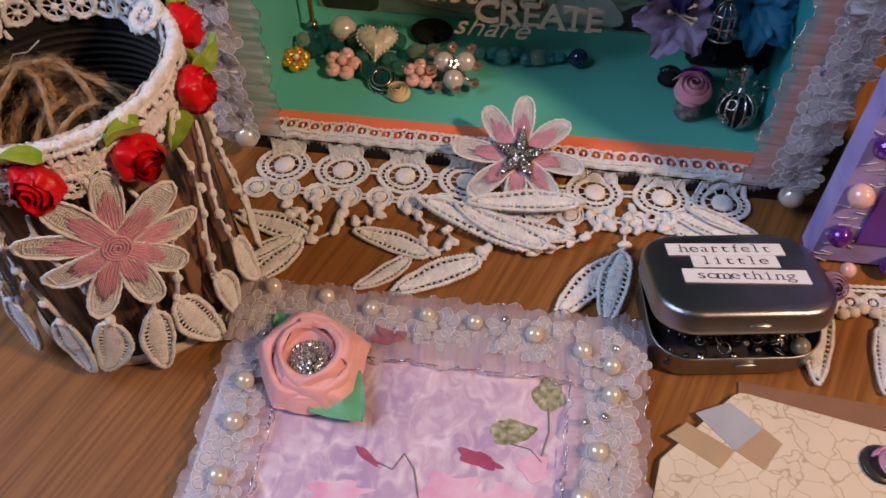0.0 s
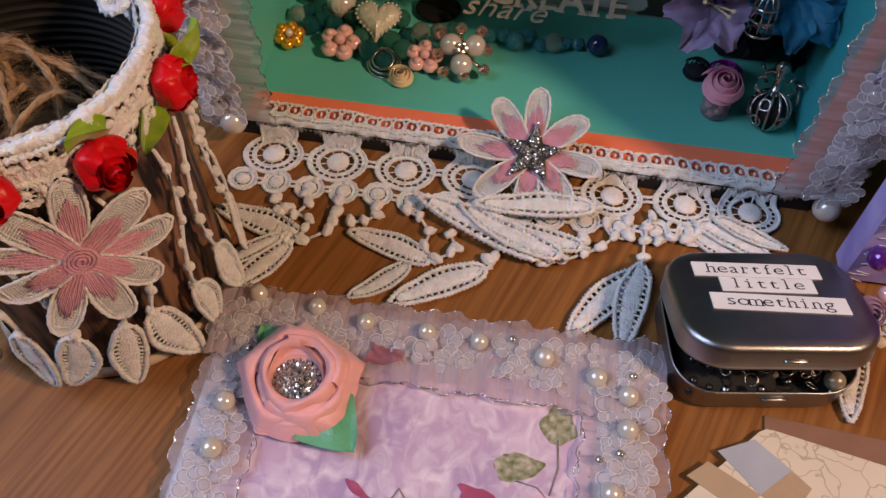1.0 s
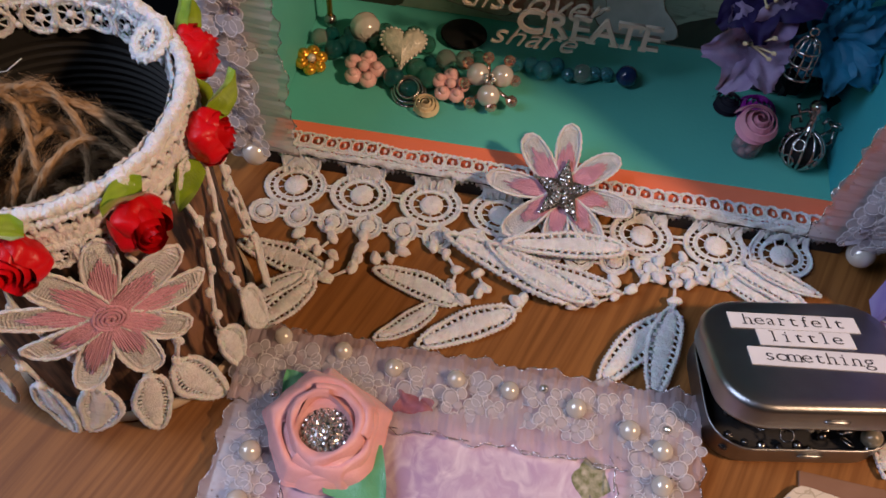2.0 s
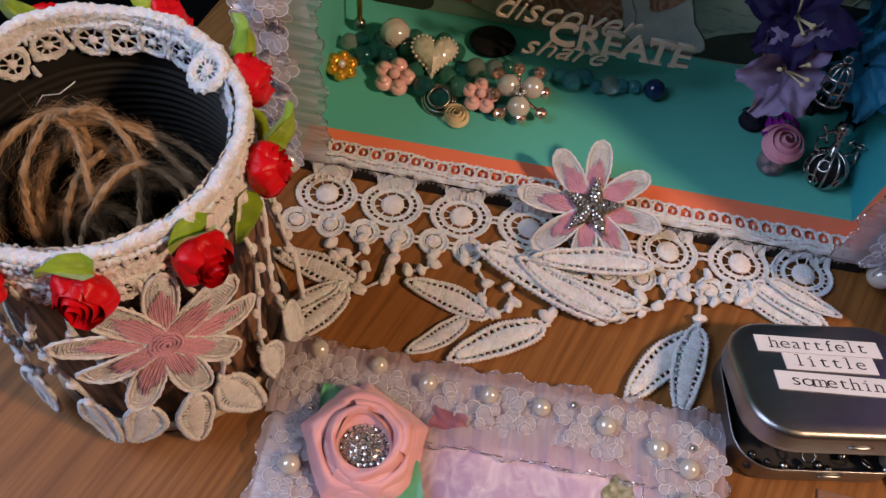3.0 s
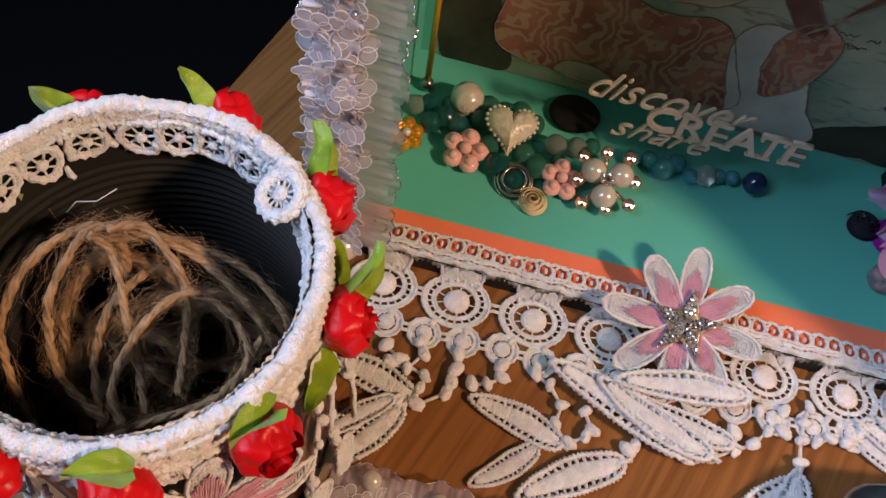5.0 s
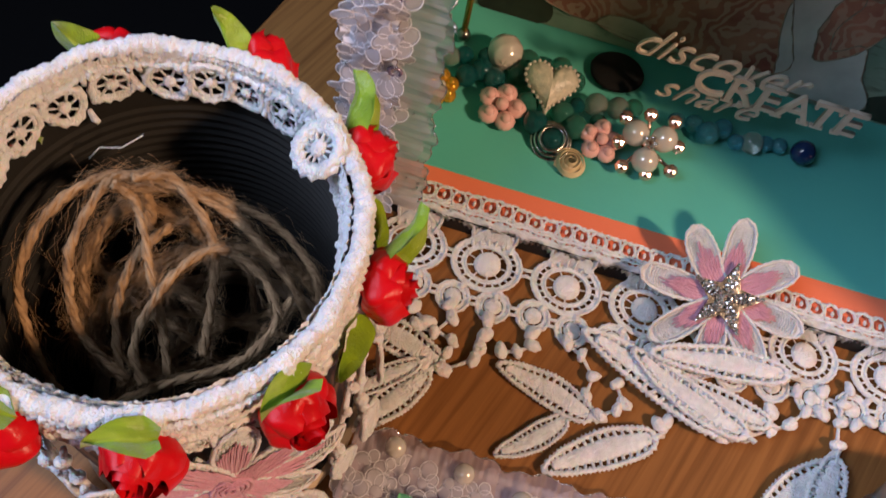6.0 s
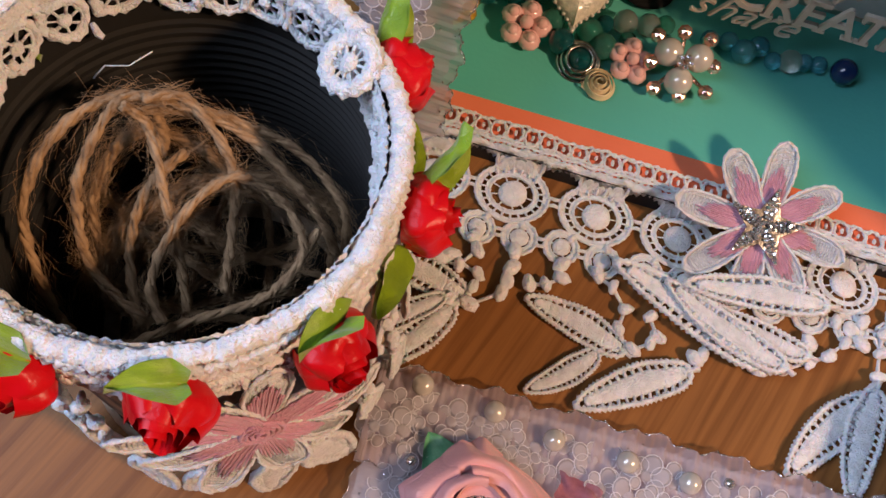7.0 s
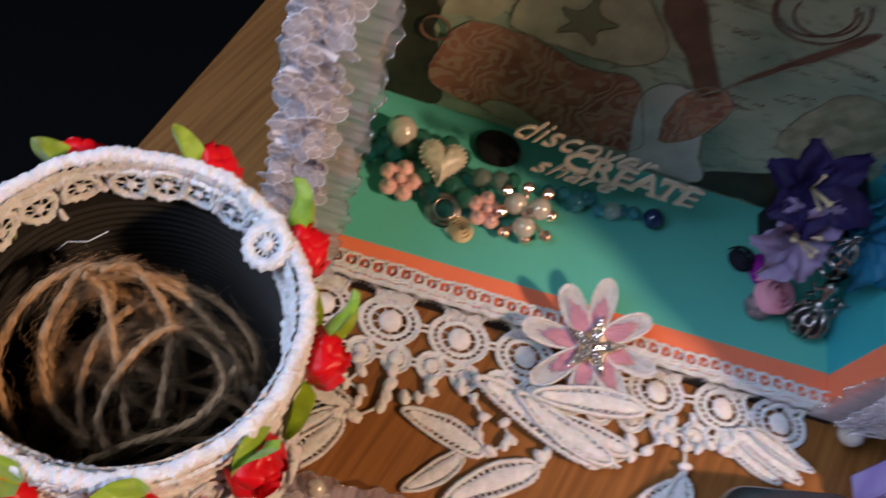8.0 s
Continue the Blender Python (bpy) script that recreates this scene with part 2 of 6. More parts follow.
def picture_paint():
    """Old-map style print: mottled sea green, with darker stains and fine dark scribbles."""
    m = mat("sea_green_print", (0.50, 0.56, 0.42), 0.55, second=(0.13, 0.22, 0.17), scale=22, amount=0.40, bump=0.05)
    n, l = m.node_tree.nodes, m.node_tree.links
    b = n["Principled BSDF"]
    tc, wv = n.new("ShaderNodeTexCoord"), n.new("ShaderNodeTexNoise")
    mp = n.new("ShaderNodeMapping")
    mp.inputs["Scale"].default_value = (1.0, 1.0, 4.0)
    wv.inputs["Scale"].default_value, wv.inputs["Detail"].default_value, wv.inputs["Distortion"].default_value = 60, 6, 1.5
    l.new(tc.outputs["Object"], mp.inputs["Vector"])
    l.new(mp.outputs[0], wv.inputs["Vector"])
    ramp = n.new("ShaderNodeValToRGB")
    ramp.color_ramp.elements[0].position, ramp.color_ramp.elements[1].position = 0.33, 0.45
    ramp.color_ramp.elements[0].color, ramp.color_ramp.elements[1].color = (0.35, 0.32, 0.28, 1), (1, 1, 1, 1)
    l.new(wv.outputs["Fac"], ramp.inputs["Fac"])
    mul = n.new("ShaderNodeMix")
    mul.data_type, mul.blend_type = "RGBA", "MULTIPLY"
    mul.inputs[0].default_value = 0.7
    l.new(b.inputs["Base Color"].links[0].from_socket, mul.inputs[6])
    l.new(ramp.outputs["Color"], mul.inputs[7])
    l.new(mul.outputs[2], b.inputs["Base Color"])
    return m


PRINT = picture_paint()


def damask():
    """Russet scrollwork: warped bands over a mottled ground."""
    m = mat("russet_damask_print", (0.44, 0.20, 0.13), 0.6, second=(0.20, 0.06, 0.045), scale=70, amount=0.45, bump=0.05)
    n, l = m.node_tree.nodes, m.node_tree.links
    b = n["Principled BSDF"]
    tc, wv, ramp, mix = n.new("ShaderNodeTexCoord"), n.new("ShaderNodeTexWave"), n.new("ShaderNodeValToRGB"), n.new("ShaderNodeMix")
    wv.inputs["Scale"].default_value, wv.inputs["Distortion"].default_value, wv.inputs["Detail"].default_value, wv.inputs["Detail Scale"].default_value = 40, 26, 3.0, 1.4
    l.new(tc.outputs["Object"], wv.inputs["Vector"])
    ramp.color_ramp.elements[0].position, ramp.color_ramp.elements[1].position = 0.52, 0.72
    l.new(wv.outputs["Fac"], ramp.inputs["Fac"])
    mix.data_type = "RGBA"
    scale = n.new("ShaderNodeMath")
    scale.operation = "MULTIPLY"
    scale.inputs[1].default_value = 0.62
    l.new(ramp.outputs["Color"], scale.inputs[0])
    l.new(scale.outputs[0], mix.inputs[0])
    l.new(b.inputs["Base Color"].links[0].from_socket, mix.inputs[6])
    mix.inputs[7].default_value = (0.46, 0.33, 0.24, 1)
    l.new(mix.outputs[2], b.inputs["Base Color"])
    return m


TAIL = damask()
SHORE = mat("dark_moss_print", (0.050, 0.055, 0.035), 0.6, second=(0.018, 0.016, 0.012), scale=70, amount=0.4)
FADED = mat("faded_brown_print", (0.20, 0.15, 0.11), 0.6, second=(0.34, 0.30, 0.23), scale=300, amount=0.3)
STAMP = mat("faded_stamp_print", (0.46, 0.44, 0.30), 0.6, second=(0.24, 0.26, 0.16), scale=130, amount=0.3)
FIN = mat("grey_white_print", (0.62, 0.64, 0.60), 0.6, second=(0.34, 0.36, 0.34), scale=60)
UMBER = mat("dark_umber_print", (0.10, 0.05, 0.035), 0.6, second=(0.20, 0.10, 0.07), scale=120)
SAND = mat("sand_print", (0.56, 0.54, 0.40), 0.6, second=(0.30, 0.27, 0.19), scale=90)


def shadow_box():
    box = thing("shadow_box", "open-fronted wooden shadow box painted aqua with a coral edge", "shadow box", BOX)
    part("floor_panel", Geo().box((BX0 - WALL, BY0, 0.0), (BX1 + WALL, BY1 + WALL, BZ0), 0.0008), TEAL, box, smooth=False)
    part("back_panel", Geo().box((BX0, BY1, BZ0), (BX1, BY1 + WALL, BZ1)), TEAL, box, smooth=False)
    part("side_wall", Geo().box((BX0 - WALL, BY0, BZ0), (BX0, BY1 + WALL, BZ1), 0.0008), TEAL, box, smooth=False)
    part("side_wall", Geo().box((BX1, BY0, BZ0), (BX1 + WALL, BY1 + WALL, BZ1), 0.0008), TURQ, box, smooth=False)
    # Unseen top, added to keep overhead light out of the box.
    part("top_panel", Geo().box((BX0 - WALL, BY0, BZ1), (BX1 + WALL, BY1 + WALL, BZ1 + WALL), 0.0008), TEAL, box, smooth=False)
    part("front_edging", Geo().prism([(BX0, BY0 + 0.0002), (BX1, BY0 + 0.0002), (BX1, BY0 + 0.0165), (BX0, BY0 + 0.0145)], BZ0, BZ0 + 0.0006), CORAL, box, "coral card edging strip", smooth=False)
    part("side_edging", Geo().box((BX1 - 0.0006, BY0 + 0.0004, BZ0 + 0.0008), (BX1, BY0 + 0.015, BZ1)), CORAL, box, smooth=False)
    part("front_face", Geo().box((BX0 - WALL, BY0 - 0.0012, 0.0), (BX1 + WALL, BY0 - 0.0002, BZ0 - 0.0004)), BLACKCARD, box, "black card front edge", smooth=False)
    # the print on the back wall, in plain painted shapes
    y = BY1 - 0.0008
    upright = lambda pts, d, z0=0.0: Geo().prism(pts, 0, 0.00015).moved(Matrix.Translation((0, y - d, 0)) @ pose(0, 0, 0, 90))
    picture = part("picture", Geo().box((BX0 + 0.006, y, BZ0 + 0.0005), (BX1 - 0.002, BY1 - 0.0002, BZ1 - 0.004)), PRINT, box, "sea-green printed picture", smooth=False)

    def blob(pts, d, material, label="", edge=True):
        k, out = len(pts), []
        for i in range(k):
            p0, p1, p2, p3 = (Vector(pts[(i + s) % k]) for s in (-1, 0, 1, 2))
            for s in range(6):
                t = s / 6
                out.append(tuple(0.5 * ((2 * p1) + (p2 - p0) * t + (2 * p0 - 5 * p1 + 4 * p2 - p3) * t * t + (3 * p1 - p0 - 3 * p2 + p3) * t ** 3)))
        out = [tuple(Vector(p) + noise.noise_vector(Vector((p[0] * 160, p[1] * 160, 0))).xy * 0.0011) for p in out]
        part("painted_shape", upright(out, d * 0.35), material, picture, label, smooth=False)
        if edge:
            line = [(p[0], y - d * 0.35 - 0.0003, p[1]) for p in out]
            part("painted_outline", Geo().tube(line, 0.00026, 4, True, 0.4), FADED, picture)

    blob([(0.016, 0.022), (0.014, 0.042), (0.022, 0.060), (0.045, 0.062), (0.068, 0.056), (0.088, 0.058), (0.098, 0.044), (0.106, 0.020), (0.080, 0.016), (0.045, 0.016)], 0.0005, TAIL, "russet patterned shape")
    blob([(0.108, 0.013), (0.138, 0.013), (0.130, 0.030), (0.124, 0.042), (0.116, 0.036), (0.112, 0.044), (0.114, 0.060), (0.100, 0.062), (0.094, 0.048), (0.100, 0.030)], 0.0009, FIN, "grey-white fin shape")
    blob([(0.113, 0.030), (0.124, 0.040), (0.128, 0.058), (0.120, 0.068), (0.110, 0.062), (0.107, 0.046)], 0.0013, TAIL)
    blob([(0.112, 0.062), (0.120, 0.064), (0.104, 0.086), (0.092, 0.104), (0.080, 0.112), (0.082, 0.094), (0.098, 0.078)], 0.0013, UMBER, "dark curved stem shape")
    blob([(0.116, 0.064), (0.119, 0.067), (0.150, 0.106), (0.146, 0.108)], 0.0009, UMBER)
    blob([(0.038, 0.017), (0.062, 0.012), (0.068, 0.017), (0.046, 0.024)], 0.0013, SAND)
    blob([(0.036, 0.066), (0.060, 0.062), (0.084, 0.064), (0.092, 0.078), (0.070, 0.098), (0.042, 0.092)], 0.0009, SAND, "pale sand shape")
    blob([(0.050, 0.080), (0.058, 0.082), (0.060, 0.092), (0.064, 0.082), (0.072, 0.080), (0.066, 0.075), (0.067, 0.067), (0.060, 0.072), (0.053, 0.068), (0.055, 0.075)], 0.0013, mat("faded_olive_print", (0.22, 0.22, 0.14), 0.6, scale=80), "star-shaped print")
    blob([(0.152, 0.050), (0.182, 0.046), (0.190, 0.078), (0.160, 0.084)], 0.0009, STAMP, "faded stamp shape")
    blob([(0.164, 0.056), (0.172, 0.055), (0.176, 0.066), (0.166, 0.068)], 0.0013, SAND, edge=False)
    blob([(0.136, 0.010), (0.160, 0.010), (0.197, 0.010), (0.197, 0.030), (0.170, 0.034), (0.150, 0.026), (0.138, 0.020)], 0.0005, SHORE, "dark mossy shape", False)
    blob([(-0.006, 0.010), (0.020, 0.010), (0.018, 0.030), (0.010, 0.052), (0.012, 0.080), (-0.006, 0.084)], 0.0003, SHORE, edge=False)
    blob([(0.030, 0.066), (0.020, 0.062), (0.008, 0.064), (0.006, 0.110), (0.030, 0.115), (0.040, 0.094)], 0.0003, SAND, edge=False)
    # fine brown scrawl across the paper, and a curl of cord
    q = random.Random(17)
    g = Geo()
    for k in range(46):
        x0, z0 = q.uniform(0.120, 0.188), q.uniform(0.048, 0.190)
        L = q.uniform(0.004, 0.012)
        g.tube([(x0 + L * i / 8, y - 0.0002, z0 + 0.0007 * math.sin(i * 2.3 + k) + 0.0005 * q.uniform(-1, 1)) for i in range(9)], 0.00016, 3)
    for k in range(34):
        x0, z0 = q.uniform(0.045, 0.115), q.uniform(0.085, 0.190)
        L = q.uniform(0.004, 0.010)
        g.tube([(x0 + L * i / 8, y - 0.0002, z0 + 0.0007 * math.sin(i * 2.1 + k) + 0.0005 * q.uniform(-1, 1)) for i in range(9)], 0.00016, 3)
    tagged(part("printed_scrawl", g, UMBER, picture), kind="stuff")
    g = Geo()
    for r, cx in ((0.013, 0.128), (0.011, 0.132), (0.016, 0.130)):
        g.tube([(cx + r * math.cos(radians(a)), y - 0.0003, 0.112 + 0.8 * r * math.sin(radians(a))) for a in range(170, 400, 12)], 0.0005, 4)
    part("printed_curl", g, UMBER, picture)
    g = Geo()
    g.tube([(0.010 + 0.0055 * math.cos(TURN * i / 20), y - 0.0012, 0.052 + 0.0060 * math.sin(TURN * i / 20)) for i in range(20)], 0.0006, 5, True)
    part("printed_ring", g, UMBER, picture)
    return box


shadow_box()


# ---- decorated can ----
CAN = pose(-0.0865, 0.2105, 0)
CR, CH = 0.0375, 0.108


def wrap_paper():
    """Printed wrap: dark brown weathered timber with pale streaks."""
    return mat("timber_print_wrap", (0.23, 0.115, 0.060), 0.6, second=(0.006, 0.003, 0.003), scale=75, amount=0.20, stretch=(3.2, 3.2, 0.45), bump=0.1)


can = thing("decorated_can", "tin can wrapped in timber-print paper, white lace and red roses", "can", CAN)
prof = [(0.0, 0.0025), (CR - 0.002, 0.0025), (CR - 0.0006, 0.004)]
z = 0.008
while z < CH - 0.018:
    groove = 0.0008 if z > 0.018 else 0.0
    prof += [(CR - 0.0006, z), (CR - 0.0006, z + 0.0014), (CR - 0.0006 - groove, z + 0.0020), (CR - 0.0006 - groove, z + 0.0024)]
    z += 0.0030
prof += [(CR - 0.0006, CH - 0.003), (CR - 0.0003, CH), (CR + 0.0003, CH + 0.0004), (CR + 0.0006, CH - 0.002)]
part("can_body", Geo().lathe(prof, 96), SHADEDTIN, can, "dull ribbed tin inside, coloured dark for shade", False)
part("paper_wrap", Geo().lathe([(CR + 0.0007, 0.004), (CR + 0.0007, CH - 0.004)], 72), wrap_paper(), can, "dark timber-print paper")
part("base_band", Geo().lathe([(CR + 0.0008, 0.0035), (CR + 0.0013, 0.0040), (CR + 0.0013, 0.0105), (CR + 0.0008, 0.0110)], 72), BLACKCARD, can, "black band round the foot")
part("base_rim", Geo().lathe([(CR - 0.006, 0.0), (CR + 0.0030, 0.0), (CR + 0.0034, 0.0015), (CR + 0.0026, 0.0032), (CR + 0.0010, 0.0040), (CR, 0.0030), (CR - 0.006, 0.0030)], 72),
     mat("cream_card_rim", (0.52, 0.40, 0.27), 0.7, scale=80, bump=0.2), can, "cream card base rim")


# ---- metal tin ----
def rounded(w, d, r, n=6):
    out = []
    for cx, cy, a in ((w / 2 - r, -d / 2 + r, -90), (w / 2 - r, d / 2 - r, 0), (-w / 2 + r, d / 2 - r, 90), (-w / 2 + r, -d / 2 + r, 180)):
        for i in range(n + 1):
            t = radians(a + 90 * i / n)
            out.append((cx + r * math.cos(t), cy + r * math.sin(t)))
    return out


def shell(sections):
    """Skin through rounded rectangles, each given as width, depth, corner radius, height."""
    g = Geo()
    rings = [[(x, y, z) for x, y in rounded(w, d, r)] for w, d, r, z in sections]
    k = len(rings[0])
    for ring in rings:
        g.v += ring
    for a in range(len(rings) - 1):
        for i in range(k):
            j = (i + 1) % k
            g.f.append((a * k + i, a * k + j, a * k + k + j, a * k + k + i))
    return g, k, len(rings)


TIN = pose(0.1318, 0.1868, 0, 0, 0, 1.0)
TW, TD = 0.0600, 0.0455
tin = thing("hinged_tin", "small grey hinged metal tin standing ajar with paper labels", "tin", TIN)
g, k, m = shell([(TW - 0.006, TD - 0.006, 0.010, 0.0), (TW - 0.002, TD - 0.002, 0.012, 0.0008), (TW, TD, 0.013, 0.003), (TW, TD, 0.013, 0.0125), (TW + 0.0006, TD + 0.0006, 0.0133, 0.0132),
                 (TW - 0.0004, TD - 0.0004, 0.0128, 0.0136), (TW - 0.0016, TD - 0.0016, 0.012, 0.0125), (TW - 0.0016, TD - 0.0016, 0.012, 0.002)])
g.f.append(tuple(reversed(range(k))))
g.f.append(tuple((m - 1) * k + i for i in range(k)))
part("tin_base", g, STEEL, tin, "open tin tray")
LID = pose(0, TD / 2, 0.0125, -18.0) @ pose(0, -TD / 2, 0)
g, k, m = shell([(TW - 0.0002, TD - 0.0002, 0.0125, 0.0012), (TW + 0.0016, TD + 0.0016, 0.0138, 0.0), (TW + 0.0022, TD + 0.0022, 0.014, 0.0008), (TW + 0.0018, TD + 0.0018, 0.014, 0.0016), (TW + 0.0018, TD + 0.0018, 0.014, 0.0068),
                 (TW + 0.0006, TD + 0.0006, 0.0135, 0.0082), (TW - 0.002, TD - 0.002, 0.012, 0.0089), (TW - 0.008, TD - 0.008, 0.010, 0.0090)])
g.f.append(tuple((m - 1) * k + i for i in range(k)))
g.f.append(tuple(reversed(range(k))))
lid = part("lid", g, STEEL, tin, "brushed metal lid", at=LID)
part("thumb_catch", Geo().ball((0.002, -TD / 2 - 0.0010, 0.0036), (0.0042, 0.0010, 0.0009), 10, 6), STEEL, lid, "bright raised thumb catch")
part("hinge", Geo().tube([(-0.010, TD / 2 + 0.001, 0.0120), (0.010, TD / 2 + 0.001, 0.0120)], 0.0012, 8), STEEL, tin)
part("latch_bead", Geo().ball((0.002, -TD / 2 - 0.0002, 0.0088), (0.0045, 0.0007, 0.0007), 10, 6), STEEL, tin)

# ---- pink floral pouch ----
POUCH = pose(0.0255, 0.1905, 0, 0, 0, -8.0)


def floral_paper():
    m = mat("lilac_floral_paper", (0.58, 0.42, 0.52), 0.6, second=(0.36, 0.25, 0.42), scale=34, amount=0.45, bump=0.06)
    n, l = m.node_tree.nodes, m.node_tree.links
    b = n["Principled BSDF"]
    tc, mp, no = n.new("ShaderNodeTexCoord"), n.new("ShaderNodeMapping"), n.new("ShaderNodeTexNoise")
    mp.inputs["Scale"].default_value = (1.4, 1.0, 1.0)
    no.inputs["Scale"].default_value, no.inputs["Detail"].default_value, no.inputs["Distortion"].default_value = 110, 12, 1.2
    l.new(tc.outputs["Object"], mp.inputs["Vector"])
    l.new(mp.outputs[0], no.inputs["Vector"])
    ramp = n.new("ShaderNodeValToRGB")
    ramp.color_ramp.elements[0].position, ramp.color_ramp.elements[1].position = 0.42, 0.76
    ramp.color_ramp.elements[0].color, ramp.color_ramp.elements[1].color = (0, 0, 0, 1), (1, 1, 1, 1)
    l.new(no.outputs["Fac"], ramp.inputs["Fac"])
    mix = n.new("ShaderNodeMix")
    mix.data_type = "RGBA"
    l.new(ramp.outputs["Color"], mix.inputs[0])
    l.new(b.inputs["Base Color"].links[0].from_socket, mix.inputs[6])
    mix.inputs[7].default_value = (0.74, 0.64, 0.69, 1)
    l.new(mix.outputs[2], b.inputs["Base Color"])
    return m


pouch = thing("floral_pouch", "lilac floral card pouch edged with organza ribbon and pearls", "pouch", POUCH)
PW0, PW1, PTOP, PBOT = -0.066, 0.062, 0.0, -0.130
part("back_board", Geo().box((PW0 - 0.004, PBOT, 0.0002), (PW1 + 0.004, PTOP + 0.002, 0.0022), 0.0004), WHITEPAPER, pouch, smooth=False)
panel = part("floral_panel", Geo().box((PW0 + 0.006, PBOT, 0.0022), (PW1 - 0.006, PTOP - 0.008, 0.0042), 0.0004), floral_paper(), pouch, "lilac and pink floral paper", smooth=False)

# ---- paper tag, brown sheet, purple block ----
KRAFT = mat("brown_card", (0.21, 0.11, 0.065), 0.75, second=(0.18, 0.09, 0.05), scale=90, bump=0.15)
solo("brown_card", Geo().box((0, -0.09, 0.0), (0.10, 0.0, 0.0009), 0.0002), KRAFT, "plain brown card lying under a map-print tag", "card", pose(0.1335, 0.1622, 0, 0, 0, -11.5), smooth=False)


def map_paper():
    m = mat("map_print_paper", (0.62, 0.54, 0.42), 0.7, second=(0.52, 0.44, 0.33), scale=20, amount=0.5, bump=0.06)
    n, l = m.node_tree.nodes, m.node_tree.links
    b = n["Principled BSDF"]
    tc, vo = n.new("ShaderNodeTexCoord"), n.new("ShaderNodeTexVoronoi")
    vo.feature = "DISTANCE_TO_EDGE"
    no, add = n.new("ShaderNodeTexNoise"), n.new("ShaderNodeVectorMath")
    no.inputs["Scale"].default_value = 90
    sc = n.new("ShaderNodeVectorMath")
    sc.operation = "SCALE"
    sc.inputs["Scale"].default_value = 0.012
    l.new(tc.outputs["Object"], no.inputs["Vector"])
    l.new(no.outputs["Color"], sc.inputs[0])
    l.new(tc.outputs["Object"], add.inputs[0])
    l.new(sc.outputs[0], add.inputs[1])
    l.new(add.outputs[0], vo.inputs["Vector"])
    vo.inputs["Scale"].default_value = 120
    ramp = n.new("ShaderNodeValToRGB")
    ramp.color_ramp.elements[0].position, ramp.color_ramp.elements[1].position = 0.006, 0.03
    ramp.color_ramp.elements[0].color, ramp.color_ramp.elements[1].color = (0.58, 0.55, 0.48, 1), (1, 1, 1, 1)
    l.new(vo.outputs["Distance"], ramp.inputs["Fac"])
    mul = n.new("ShaderNodeMix")
    mul.data_type, mul.blend_type = "RGBA", "MULTIPLY"
    mul.inputs[0].default_value = 0.8
    l.new(b.inputs["Base Color"].links[0].from_socket, mul.inputs[6])
    l.new(ramp.outputs["Color"], mul.inputs[7])
    l.new(mul.outputs[2], b.inputs["Base Color"])
    return m


MAP = map_paper()
tag = thing("paper_tag", "cream map-print paper tag with clipped corner lying on brown card", "tag", pose(0.1307, 0.1576, 0.0010, 0, 0, -18.5))
part("tag_sheet", Geo().prism([(0.0045, 0.0), (0.002, -0.0004), (0.0, -0.002), (-0.020, -0.0330), (-0.020, -0.10), (0.085, -0.10), (0.085, 0.0)], 0, 0.0016), MAP, tag, smooth=False)

PURPLE = mat("purple_card", (0.16, 0.04, 0.42), 0.45, second=(0.12, 0.03, 0.34), scale=40, bump=0.08)
LAVENDER = mat("lavender_crackle_paper", (0.42, 0.36, 0.66), 0.5, second=(0.26, 0.20, 0.52), scale=55, amount=0.4, bump=0.15)
PANEL = pose(0.1705, 0.2150, 0.001, 87, 0, -8)
purple = thing("purple_canvas", "small purple canvas with lavender border and pearls, standing upright", "canvas", PANEL)
part("canvas_board", Geo().box((0, 0, -0.012), (0.11, 0.13, 0.0), 0.0012), LAVENDER, purple, "lavender crackled border", smooth=False)
part("canvas_centre", Geo().box((0.014, 0.013, 0.0), (0.096, 0.118, 0.0010), 0.0003), PURPLE, purple, "deep purple centre", smooth=False)


# ---- lace pieces, built flat and then laid over their support ----
def circle(cx, cy, r, n, z=0.0, a0=0.0):
    return [(cx + r * math.cos(a0 + 2 * math.pi * i / n), cy + r * math.sin(a0 + 2 * math.pi * i / n), z) for i in range(n)]


def annulus(g, cx, cy, r0, r1, n, z):
    def fn(u, v):
        t, r = 2 * math.pi * u, r0 + (r1 - r0) * v
        return (cx + r * math.cos(t), cy + r * math.sin(t), z + 0.0002 * math.sin(9 * t))
    g.grid(fn, n, 1, wrap_u=True)


def lace_ring(R, squash=1.0, seed=0):
    q = random.Random(seed)
    g = Geo()
    annulus(g, 0, 0, R * 0.57, R * 0.72, 32, 0.0010)
    annulus(g, 0, 0, R * 0.82, R * 0.98, 32, 0.0010)
    g.tube(circle(0, 0, R * 0.97, 60, 0.0009), 0.00060, 5, True, 0.22)
    g.tube(circle(0, 0, R * 0.60, 40, 0.0009), 0.00055, 5, True, 0.18)
    for i in range(22):
        t = 2 * math.pi * i / 22
        g.tube([(R * 0.70 * math.cos(t), R * 0.70 * math.sin(t), 0.0010), (R * 0.86 * math.cos(t), R * 0.86 * math.sin(t), 0.0010)], 0.00040, 4)
    for i in range(9):
        t = 2 * math.pi * (i + q.uniform(-0.15, 0.15)) / 9
        g.tube([(R * 0.30 * math.cos(t), R * 0.30 * math.sin(t), 0.0008), (R * 0.60 * math.cos(t), R * 0.60 * math.sin(t), 0.0008)], 0.00030, 4)
    return g


def ring_button(R):
    g = Geo()
    g.ball((0, 0, 0.0010), (R * 0.40, R * 0.43, 0.0015), 18, 9)
    g.v = [tuple(Vector(v) + noise.noise_vector(Vector(v) * 500) * 0.00025) for v in g.v]
    return g


